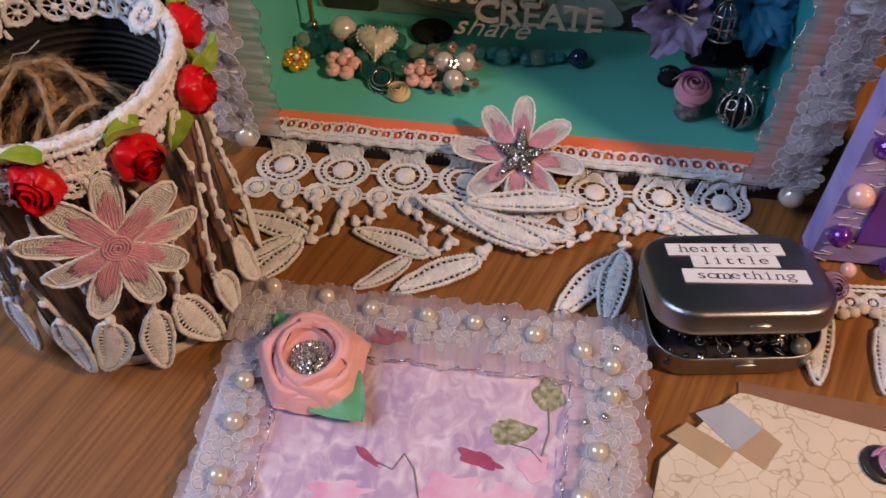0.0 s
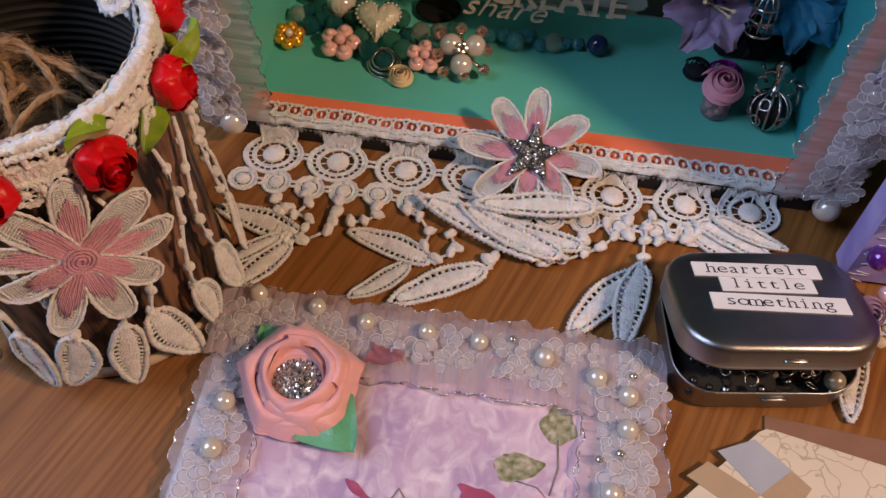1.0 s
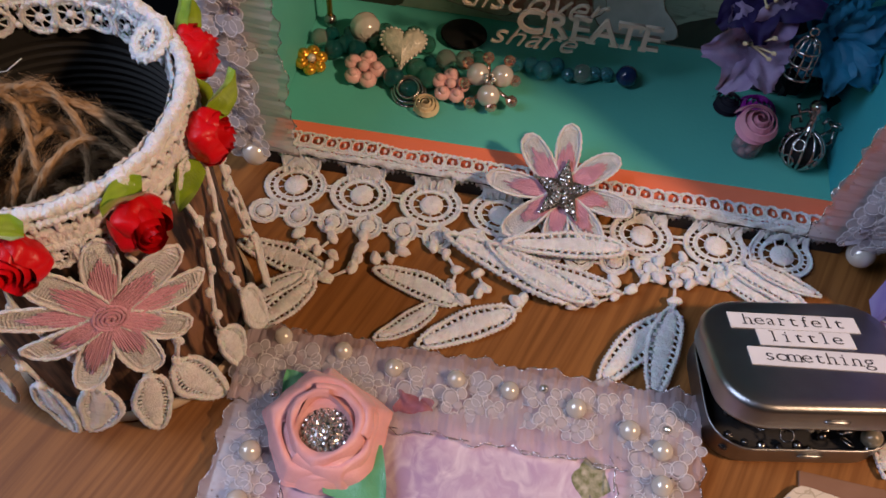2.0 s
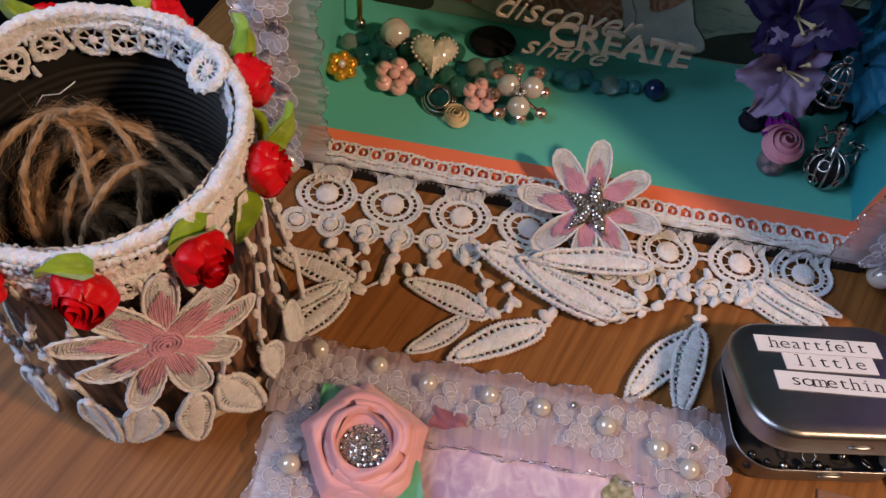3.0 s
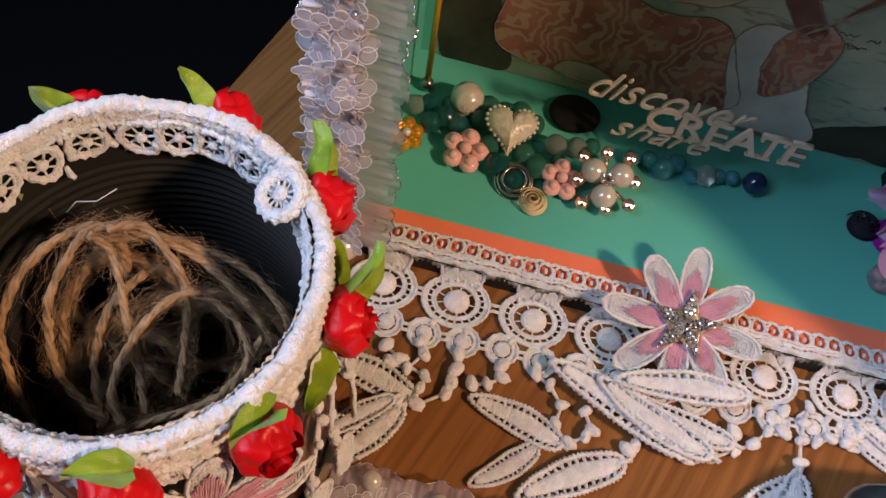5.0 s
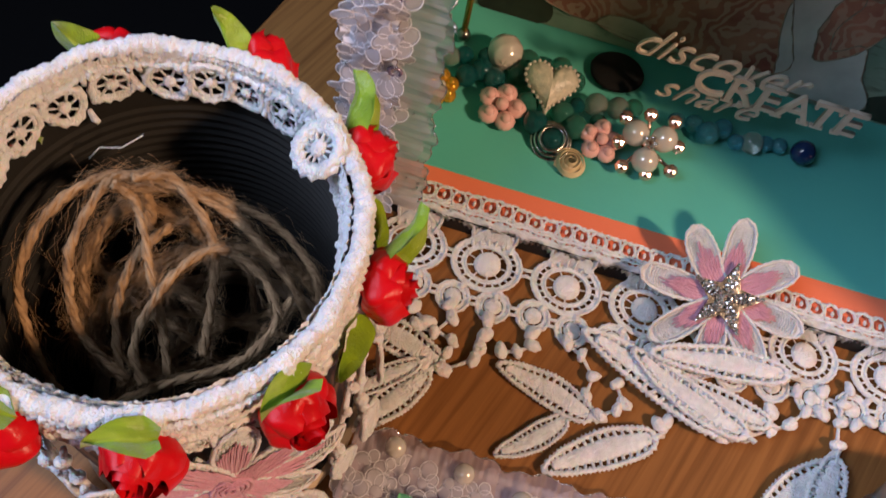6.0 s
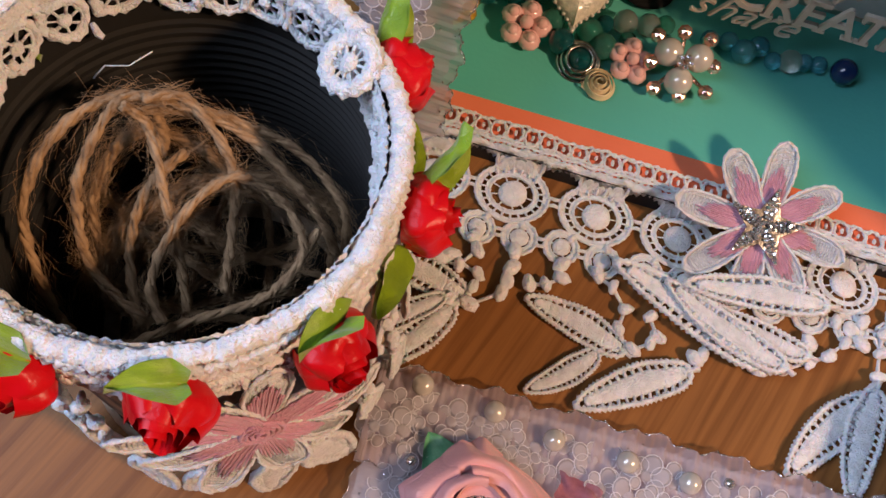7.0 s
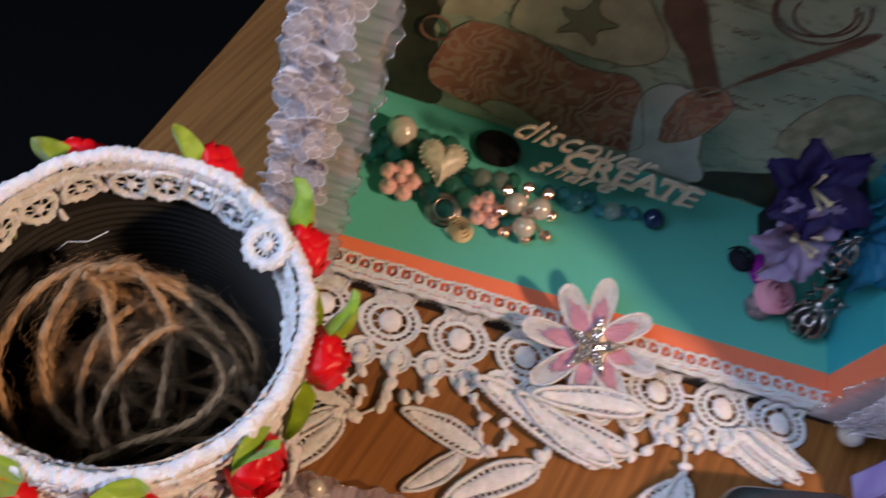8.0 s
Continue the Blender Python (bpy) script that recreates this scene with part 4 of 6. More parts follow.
# the outer band: an openwork row, a close glossy band and a scalloped edge
g = Geo()
R = CR + 0.0016
for y, r in ((CH - 0.0018, 0.0010), (CH - 0.0052, 0.0009), (CH - 0.0108, 0.0009)):
    g.tube([(TURN * R * i / 300, y + wob(TURN * i / 300, 0.0004), 0.0004) for i in range(300)], r, 5, True, 0.3)
n = 56
for i in range(n):
    x = TURN * R * (i + 0.2 * q.uniform(-1, 1)) / n
    g.tube([(x, CH - 0.0016, 0.0003), (x + 0.0004, CH - 0.0034, 0.0006), (x, CH - 0.0054, 0.0004)], q.uniform(0.0005, 0.0010), 5, False, 0.2)
g.grid(lambda u, v: (TURN * R * u, CH - 0.0050 - 0.0056 * v, 0.0003 + 0.0004 * math.sin(math.pi * v) + 0.0002 * math.sin(u * 900)), 500, 6, wrap_u=True)
n = 26
for i in range(n):
    x = TURN * R * i / n
    join(g, wheel(x, CH - 0.0144, 0.0039, 0.0015, 8, 0.0008))
    g.tube([(x + 0.0042, CH - 0.0115, 0.0006), (x + 0.0046, CH - 0.0150, 0.0008), (x + 0.0042, CH - 0.0185, 0.0010)], 0.0011, 5, False, 0.25)
lay(g, on_can(R))
g.v = [tuple(Vector(v) + noise.noise_vector(Vector(v) * 650) * 0.0005) for v in g.v]
part("outer_lace", g, SHINY, can, "cream-white lace collar")
# hanging strings and lace leaves
DROP_ANGLES = [-165, -140, -120, -103, -84, -66, -47, -26, -8, 12, 40, 75, 110, 145]
for i, deg in enumerate(DROP_ANGLES):
    q = random.Random(41 + i)
    t = radians(deg + q.uniform(-3, 3))
    side = Vector((math.cos(t), math.sin(t), 0))
    along = Vector((-math.sin(t), math.cos(t), 0))
    z1 = q.uniform(0.030, 0.040)
    out = 0.0022
    pts = []
    for j in range(7):
        f = j / 6
        pts.append(side * (CR + out + 0.0012 + 0.003 * f) + along * (0.004 * math.sin(f * 4 + i)) + Vector((0, 0, CH - 0.022 - (CH - 0.022 - z1) * f)))
    g = Geo()
    g.tube(pts, 0.0008, 5, False, 0.2)
    for p in pts[1:]:
        g.ball(p + Vector((q.uniform(-1, 1), q.uniform(-1, 1), q.uniform(-1, 1))) * 0.0008, (q.uniform(0.0012, 0.0020), q.uniform(0.0012, 0.0020), q.uniform(0.0016, 0.0026)), 8, 6)
    part("beaded_string", g, COTTON, can)
    a = pts[-1]
    b = side * (CR + q.uniform(0.0050, 0.0090)) + along * q.uniform(-0.006, 0.008) + Vector((0, 0, q.uniform(0.0035, 0.0075)))
    d = b - a
    ob = part("lace_drop", LEAF_SHAPES[i % 3], None, can)
    # the flat face of the leaf looks outwards
    xaxis = d.normalized()
    zaxis = (side - xaxis * side.dot(xaxis)).normalized()
    yaxis = zaxis.cross(xaxis)
    rot = Matrix((xaxis, yaxis, zaxis)).transposed().to_4x4()
    ob.matrix_basis = Matrix.Translation(a) @ rot @ Matrix.Diagonal((d.length / LEAF, d.length / LEAF * q.uniform(1.05, 1.30), d.length / LEAF, 1.0))
t = radians(-63)
lace_flower(Matrix.Translation((0.0428 * math.cos(t), 0.0428 * math.sin(t), 0.0690)) @ pose(0, 0, 0, 0, 0, -63) @ pose(0, 0, 0, 0, 80, 0) @ pose(0, 0, 0, 0, 0, 8), can, 0.0268, 9, "knot", 11, 6.0, 0.165)


def satin_leaf(L, W, fold):
    """A leaf folded from satin ribbon: gathered foot, sharp tip, one deep crease and a twist."""
    def fn(u, v):
        w = W * min(1.0, 0.45 + 2.6 * u) * max(0.0, 1 - u ** 2.2) ** 0.85
        y = (v - 0.5) * 2
        lean = 0.55 * u + 0.2
        yy, zz = w * y, fold * (abs(y) ** 0.8 - 0.5) * (1 - 0.6 * u) + 0.0020 * math.sin(math.pi * u) + 0.0003 * math.sin(u * 11 + y * 5 + 40 * fold)
        return (L * u, yy * math.cos(lean) - zz * math.sin(lean), yy * math.sin(lean) + zz * math.cos(lean))
    g = Geo().grid(fn, 18, 12)
    g.grid(lambda u, v: Vector(fn(u, 1 - v)) - Vector((0, 0, 0.0006 * math.sin(math.pi * u))), 18, 12)
    return g


def ribbon_rose(seed):
    """A small rolled satin bud along +z, wound from one ribbon, with folded outer petals."""
    q = random.Random(seed)
    g = Geo()

    def roll(u, v):
        t = u * TURN * 3.1
        r = 0.0010 + 0.0052 * u + 0.0004 * math.sin(2 * t + seed) * u
        r *= 0.72 + 0.50 * math.sin(math.pi * (0.18 + 0.62 * v))
        z = -0.0045 + 0.0105 * v * (1.08 - 0.28 * u) + 0.0004 * math.sin(2 * t + seed)
        return (r * math.cos(t), r * math.sin(t) * 0.9, z)
    g.grid(roll, 110, 9)
    g.ball((0, 0, -0.001), (0.0046, 0.0042, 0.0046), 12, 7)
    return crumpled(g, seed, 0.0011)


def crumpled(g, seed, k):
    s = Vector((seed * 3.1, seed * 1.7, 0.4))
    g.v = [tuple(Vector(v) + noise.noise_vector(Vector(v) * 230 + s) * k + noise.noise_vector(Vector(v) * 520 + s) * k * 0.10) for v in g.v]
    return g


def bud_petal(seed):
    """One folded outer petal round the bud."""
    def fold(u, v):
        y = (v - 0.5) * 1.75
        r = 0.0056 + 0.0022 * math.sin(math.pi * u) + 0.0004 * u + 0.0005 * math.sin(5 * y + seed)
        return (r * math.cos(y), r * math.sin(y) * 0.95, -0.0050 + 0.0095 * u * (1 - 0.35 * abs(y)) + 0.0002 * math.sin(3 * y + u * 4 + seed))
    return crumpled(Geo().grid(fold, 14, 16), seed + 5, 0.0011)


PETAL_MESH = [bud_petal(s).mesh("bud_petal", RED) for s in (0, 1)]
ROSE_MESH = [ribbon_rose(s).mesh("satin_bud", RED) for s in (1, 2, 3)]
LEAF_MESH = [satin_leaf(0.0160, 0.0048, f).mesh("satin_leaf", GREEN) for f in (0.0062, 0.0082)]
ROSES = ((-79, 0.1005, 0.0425), (-42, 0.0980, 0.0430), (-4, 0.0995, 0.0430), (33, 0.1020, 0.0420), (75, 0.1025, 0.0420), (118, 0.1010, 0.0420), (158, 0.1000, 0.0425), (-112, 0.1000, 0.0425), (-152, 0.1000, 0.0425))
for i, (deg, z, r) in enumerate(ROSES):
    q = random.Random(70 + i)
    t = radians(deg)
    out, along, up = Vector((math.cos(t), math.sin(t), 0)), Vector((-math.sin(t), math.cos(t), 0)), Vector((0, 0, 1))
    rose = part("satin_rose", ROSE_MESH[i % 3], None, can, "red satin ribbon rose")
    rose.matrix_basis = Matrix.Translation(out * (r + 0.0012) + up * (z - 0.0012)) @ pose(0, 0, 0, 0, 0, deg) @ pose(0, 0, 0, q.uniform(-12, 12), 78 + q.uniform(-8, 8), 0) @ Matrix.Scale(0.90, 4)
    for j in range(5):
        part("petal", PETAL_MESH[j % 2], None, rose, at=pose(0, 0, q.uniform(-0.0008, 0.0008), q.uniform(-6, 6), q.uniform(-6, 6), 72 * j + q.uniform(-14, 14)))
    # one leaf stands up over the rim, one folds down beside the bud
    for k, (rise, go, size) in enumerate(((1.0, q.uniform(0.35, 0.75), 0.70), (-0.45, -1.0, 0.85), (-0.75, 0.8, 0.8))):
        if k == 2 or (k == 1 and deg in (-79, -42)):
            continue
        d = (up * rise + along * go + out * (0.40 if k == 0 else 0.10)).normalized()
        nrm = (out + up * 0.35).normalized()
        nrm = (nrm - d * nrm.dot(d)).normalized()
        rot = Matrix((d, nrm.cross(d), nrm)).transposed().to_4x4()
        start = out * (r - (0.0030 if k == 0 else 0.0050)) + up * (z + (0.0030 if k == 0 else -0.0045)) + along * (go * 0.0055)
        if k == 0 and (deg < 10 or deg > 150):
            # front leaves lie along the rim above the bud
            d = (along * -1.0 + up * 0.30 + out * 0.12).normalized()
            nrm = (out * 0.45 + up).normalized()
            nrm = (nrm - d * nrm.dot(d)).normalized()
            rot = Matrix((d, nrm.cross(d), nrm)).transposed().to_4x4()
            start, size = out * (r - 0.0012) + up * (z + 0.0060) + along * 0.0045, 0.74
        if k == 0 and -10 < deg < 40:
            # at the side the leaf rises beyond its bud
            d = (along * 0.75 + up * 0.45 + out * 0.40).normalized()
            nrm = (out * 0.9 + up * 0.8 - along * 0.3).normalized()
            nrm = (nrm - d * nrm.dot(d)).normalized()
            rot = Matrix((d, nrm.cross(d), nrm)).transposed().to_4x4()
            start, size = out * (r - 0.0004) + up * (z + 0.0020) + along * 0.0040, 0.82
        lf = part("leaf", LEAF_MESH[(i + k) % 2], None, rose, "lime green satin leaf")
        lf.matrix_basis = rose.matrix_basis.inverted() @ Matrix.Translation(start) @ rot @ Matrix.Scale(size, 4)

# ---- jute twine in the can ----
twine = thing("jute_twine", "loose coil of brown jute twine inside the can", "twine", CAN)


def ply(pts, r, pitch):
    """Three strands wound about each other along a smooth line."""
    fine = []
    k = len(pts)
    for i in range(k - 1):
        p0, p1, p2, p3 = (Vector(pts[max(0, min(k - 1, i + s))]) for s in (-1, 0, 1, 2))
        for s in range(14):
            t = s / 14
            fine.append(0.5 * ((2 * p1) + (p2 - p0) * t + (2 * p0 - 5 * p1 + 4 * p2 - p3) * t * t + (3 * p1 - p0 - 3 * p2 + p3) * t ** 3))
    g, run = Geo(), 0.0
    lines = [[], [], []]
    for i, p in enumerate(fine):
        d = (fine[min(len(fine) - 1, i + 1)] - fine[max(0, i - 1)]).normalized()
        run += (p - fine[i - 1]).length if i else 0
        s = d.cross(Vector((0.1, 0.2, 1))).normalized()
        w = s.cross(d)
        for h in (0, 1, 2):
            a = run / pitch * TURN + TURN / 3 * h
            lines[h].append(p + (s * math.cos(a) + w * math.sin(a)) * r * 0.46)
    for ln in lines:
        g.tube([p + noise.noise_vector(p * 700) * r * 0.30 for p in ln], lambda u: r * (0.62 + 0.14 * math.sin(u * 61) + 0.10 * math.sin(u * 143)), 7, False, 0.07)
    return g, fine


def loop_pts(cx, cy, cz, rx, rz, heading, lean, a0, a1, n=12):
    m = pose(cx, cy, cz, 0, 0, heading) @ pose(0, 0, 0, lean)
    return [m @ Vector((rx * math.cos(radians(a0 + (a1 - a0) * i / n)), 0, rz * math.sin(radians(a0 + (a1 - a0) * i / n)))) for i in range(n + 1)]


def coil_pts(cs, cu, rs, ru, a0, a1, low=0.0, turn=30.8, lean=-48, n=14):
    """Part of a loop in the leaning plane of the coil, centre (cs, cu), low metres below its front face."""
    m = pose(0.0027, -0.0045, 0.074, 0, 0, turn) @ pose(0, 0, 0, lean) @ Matrix.Scale(0.94, 4)
    return [m @ Vector((cs + rs * math.cos(radians(a0 + (a1 - a0) * i / n)), low, cu + ru * math.sin(radians(a0 + (a1 - a0) * i / n)))) for i in range(n + 1)]


def coil_line(pts, low=0.0):
    """A strand through a few points of the coil's leaning plane."""
    m = pose(0.0027, -0.0045, 0.074, 0, 0, 30.8) @ pose(0, 0, 0, -48) @ Matrix.Scale(0.94, 4)
    return [m @ Vector((x, low + 0.0012 * math.sin(2.1 * i), y)) for i, (x, y) in enumerate(pts)]


TWINE_LOOPS = [
    coil_line([(-0.0330, -0.010), (-0.0334, 0.0017), (-0.0297, 0.0192), (-0.0171, 0.0312), (-0.002, 0.0320), (0.0144, 0.0189), (0.0225, 0.001), (0.0255, -0.014)]),
    coil_line([(0.002, 0.0300), (-0.0062, 0.0322), (-0.0176, 0.0230), (-0.0229, 0.0115), (-0.0231, 0.0005), (-0.0176, -0.0120)], -0.001),
    coil_line([(-0.0150, -0.012), (-0.0132, -0.0033), (-0.003, 0.0085), (0.0092, 0.0127), (0.0169, 0.003), (0.0172, -0.0074), (0.0086, -0.0150)], -0.005),
    coil_line([(-0.002, 0.0315), (0.0060, 0.0285), (0.0092, 0.0140), (0.0051, 0.0014), (-0.0012, -0.0120)], -0.002),
    coil_line([(-0.006, 0.0320), (-0.0028, 0.0260), (-0.0050, 0.0120), (-0.0059, -0.0003), (-0.0100, -0.0140)], -0.002),
    coil_line([(-0.0300, -0.016), (-0.0120, -0.0150), (0.0080, -0.0140), (0.0230, -0.0040)], -0.004),
    coil_line([(-0.0060, 0.0300), (0.0120, 0.0220), (0.0200, 0.0080), (0.0240, -0.0040)], 0.003),
    coil_line([(0.0080, 0.0250), (0.0240, 0.0120), (0.0300, -0.0040), (0.0280, -0.0150)], 0.004),
    coil_line([(-0.0200, -0.014), (-0.0160, 0.0020), (-0.0080, 0.0140), (0.0020, 0.0190)], 0.003),
    coil_pts(-0.008, 0.002, 0.0150, 0.0210, 20, 200, 0.008, 20), coil_pts(-0.004, -0.006, 0.0210, 0.0150, 30, 170, 0.012, 40),
    coil_pts(-0.012, -0.012, 0.0160, 0.0160, 10, 160, 0.010, 24), coil_pts(0.006, -0.010, 0.0240, 0.0200, 10, 170, 0.016, 10),
]
for a in ((-0.010, 0.004, 0.040, 0.020, 0.030, -30, 12, -35, 215), (0.0, 0.0, 0.034, 0.031, 0.010, 0, 72, 0, 340), (0.002, -0.002, 0.026, 0.028, 0.010, 40, 82, 0, 340),
          (-0.002, 0.002, 0.018, 0.031, 0.010, 90, 86, 0, 350), (-0.018, 0.000, 0.038, 0.012, 0.030, 60, 8, -40, 220), (0.0, -0.006, 0.012, 0.028, 0.010, 20, 86, 0, 350)):
    TWINE_LOOPS.append(loop_pts(*a))
hair = Geo()
for i, arc in enumerate(TWINE_LOOPS):
    q = random.Random(200 + i)
    pts = [p + Vector((q.uniform(-1, 1), q.uniform(-1, 1), q.uniform(-1, 1))) * 0.0005 for p in arc]
    pts = [Vector((p.x, p.y, max(p.z, 0.0055))) for p in pts]
    pts = [Vector((*(p.xy * min(1.0, 0.0325 / max(p.xy.length, 1e-6))), p.z)) for p in pts]
    g, fine = ply(pts, 0.00096, 0.0120)
    part("strand", g, JUTE, twine)
    for j in range(1, len(fine) - 1):
        along = (fine[j + 1] - fine[j - 1]).normalized() * q.choice((-1, 1))
        for k in range(7):
            stray = 0.55 if k == 0 else 0.16
            d = (along + Vector((q.gauss(0, 1), q.gauss(0, 1), q.gauss(0, 1))) * stray).normalized()
            L = q.uniform(0.002, 0.0065)
            e = Vector((q.gauss(0, 1), q.gauss(0, 1), q.gauss(0, 1))) * 0.0008
            p = fine[j] + e
            hair.tube([p, p + d * L * 0.4 + e * 0.3, p + d * L * 0.75 + e * (0.4 + stray), p + d * L + e * 2.5 * stray], 0.000032 if k else 0.000022, 3)
tagged(part("fibre_fuzz", hair, JUTE, twine), kind="stuff")
g, fine = ply([Vector((-0.008, 0.010, 0.080)), Vector((-0.009, 0.014, 0.087)), Vector((-0.010, 0.016, 0.091))], 0.0012, 0.0075)
part("strand", g, JUTE, twine)


# ---- gathered organza ribbon ----
def ribbon(parent, at, L, W, sheet, seed, layers=1, rows=(0.36, 0.62), sequins=0.0, ruffle=0.0007, name="ribbon", petals=0.0, lift=0.0012):
    """A gathered ribbon of length L along x and width W along y, facing +z, with a glinting edge and lace loops in rows."""
    q = random.Random(seed)
    holder = None
    ph = [q.uniform(0, 6) for _ in range(8)]
    for k in range(layers):
        def fn(u, v, k=k):
            x = L * u
            amp = ruffle * (0.4 + 1.3 * abs(v - 0.45))
            wave = math.sin(x * 620 + ph[k] + 1.6 * v) + 0.6 * math.sin(x * 1430 + ph[k + 1] - 2 * v) + 0.45 * math.sin(x * 2900 + ph[k + 2] + 3 * v) + 0.9 * math.sin(x * 170 + ph[k + 2])
            edge = 0.0009 * math.sin(x * 290 + ph[k + 3]) + 0.0006 * math.sin(x * 800 + ph[k + 4])
            y = W * (v * (1 - 0.16 * k) + 0.08 * k) + edge * (2 * v - 1)
            return (x, y, 0.0014 + 0.0010 * k + 0.6 * amp * wave)
        g = Geo().grid(fn, max(20, int(L / 0.0005)), 8)
        ob = part(name, g, sheet, holder or parent, "gathered sheer organza ribbon" if k == 0 else "")
        if k == 0:
            holder = ob
            ob.matrix_basis = at
            edgefn = fn
    n = int(L / 0.0012)
    g = Geo()
    for v in (0.0, 1.0):
        g.tube([edgefn(i / n, v) for i in range(n + 1)], 0.00018, 4, False, 0.3)
    part("edge_thread", g, GLINT, holder, "glinting silver edge thread")
    g = Geo()
    for i in range(int(L / 0.00045)):
        u, v = q.random(), q.choice((0.0, 1.0, 1.0, 0.0, q.random()))
        p = Vector(edgefn(u, v)) + Vector((0, 0, 0.0003))
        g.ball(p, q.uniform(0.00014, 0.00052), 4, 3, Matrix.Rotation(q.uniform(0, 3), 3, (q.random(), q.random(), q.random() + 0.1)))
    tagged(part("sparkle", g, GLINT, holder, smooth=False), kind="stuff")
    for row, vy in enumerate(rows):
        g, blobs = Geo(), Geo()
        x = 0.003 + 0.004 * row
        while x < L - 0.002:
            cy = W * (vy + q.uniform(-0.05, 0.05))
            z = edgefn(x / L, min(1, max(0, cy / W)))[2] + lift * q.uniform(0.7, 1.3)
            tx, ty = q.uniform(-0.45, 0.45), q.uniform(-0.45, 0.45)
            m = 6
            spin = q.uniform(0, 1)
            for j in range(m):
                a = TURN * (j + spin) / m + q.uniform(-0.15, 0.15)
                r = q.uniform(0.0015, 0.0027)
                reach = q.uniform(0.0026, 0.0040)
                c = (x + reach * math.cos(a), cy + reach * math.sin(a))
                rise = lambda px, py: z + tx * (px - x) + ty * (py - cy)
                g.tube([(px, py, rise(px, py)) for px, py, pz in circle(*c, r, 12)], 0.00015, 4, True)
                if petals:
                    b0 = len(blobs.v)
                    blobs.ball((0, 0, 0), (r * 0.95, r * 0.95, 0.00006), 9, 4)
                    blobs.v[b0:] = [(c[0] + p[0], c[1] + p[1], rise(c[0] + p[0], c[1] + p[1]) + p[2]) for p in blobs.v[b0:]]
            blobs.ball((x, cy, z + 0.0002), (0.0017, 0.0017, 0.0005), 9, 5)
            x += q.uniform(0.0068, 0.0084)
        tagged(part("loop_lace", g, LOOP, holder, "row of fine white lace loops"), kind="stuff")
        tagged(part("lace_frill", blobs, PETALNET, holder), kind="stuff")
    if sequins:
        x = sequins * 0.5
        while x < L:
            y = W * q.uniform(0.30, 0.55)
            part("sequin", Geo().tube(circle(x, y, 0.0016, 14, 0.0046), 0.0005, 5, True), SEQUIN, holder, "grey-violet sequin ring")
            x += sequins * q.uniform(0.8, 1.2)
    return holder


SEQUIN = mat("grey_violet_sequin", (0.28, 0.24, 0.36), 0.25, 0.5)
VEILSOFT = mat("soft_white_ruff", (0.93, 0.92, 0.96), 0.55, second=(0.84, 0.82, 0.90), scale=200, alpha=0.86, bump=0.4, bump_scale=700, trans=0.3)
PETALNET = mat("sheer_white_lace_petal", (0.92, 0.90, 0.93), 0.5, scale=400, alpha=0.28, bump=0.5, bump_scale=1200, trans=0.35)


def pearl(parent, p, r, material=None, label="", name="pearl"):
    ob = part(name, Geo().ball((0, 0, 0), r, 16, 10), material or PEARL, parent, label)
    ob.matrix_basis = Matrix.Translation(p)
    return ob


# ribbons up the two front posts of the box: x of the strip runs up, its face looks to the front
RISE = Matrix(((0, 1, 0, 0), (0, 0, -1, 0), (1, 0, 0, 0), (0, 0, 0, 1)))
for side, x0, seed in ((0, -0.0250, 21), (1, 0.1880, 22)):
    post = thing("organza_edging", "ruffled white-lilac organza edging with loops and sequins on the box post", "ribbon trim", BOX)
    mirror = Matrix.Identity(4) if side == 0 else Matrix.Translation((0, 0.0240, 0)) @ Matrix.Diagonal((1, -1, 1, 1))
    strip = Matrix.Translation((x0, BY0 - 0.0030, 0.012)) @ RISE @ mirror
    ribbon(post, strip, 0.225, 0.0240, ORGANZA, seed, 2, (0.10, 0.44), 0.026, 0.0007, petals=1.0, lift=0.0034)
    ribbon(post, Matrix.Translation((0, -0.0018, 0)) @ strip @ pose(0, -0.001, 0), 0.224, 0.0135, VEILSOFT, seed + 5, 1, (0.30,), 0.0, 0.0022, "ruff", 1.0, 0.0020)
    pearl(post, (x0 + (0.0090 if side == 0 else 0.0200), BY0 - 0.0075, 0.0130 if side == 0 else 0.0105), 0.0052, None, "large corner pearl")

# ---- pouch: ribbon border, pearls, prints and rose ----
PINV = POUCH.inverted()
ribbon(pouch, pose(-0.072, -0.0245, 0.0050), 0.150, 0.0285, ORGANZA_PINK, 31, 2, (0.36, 0.62), 0.0, 0.0010, petals=1.0)
ribbon(pouch, pose(-0.0475, -0.128, 0.0046, 0, 0, 90), 0.124, 0.0235, ORGANZA, 32, 1, (0.35, 0.62), 0.0, 0.0008, petals=1.0)
ribbon(pouch, pose(0.0785, -0.128, 0.0046, 0, 0, 90), 0.126, 0.0270, ORGANZA, 33, 1, (0.30, 0.60), 0.0, 0.0008, petals=1.0)
g = Geo()
for a, b in (((-0.046, -0.0245), (0.0515, -0.0250)), ((-0.0475, -0.026), (-0.0475, -0.128)), ((0.0515, -0.026), (0.0515, -0.128))):
    k = 26
    for i in range(k):
        if i % 3 == 2:
            continue
        p, s = Vector(a).lerp(Vector(b), i / k), Vector(a).lerp(Vector(b), (i + 0.8) / k)
        g.tube([(p.x, p.y, 0.0078), (s.x, s.y, 0.0078)], 0.00025, 4)
part("running_stitch", g, GLINT, pouch, "dark silver running stitch")
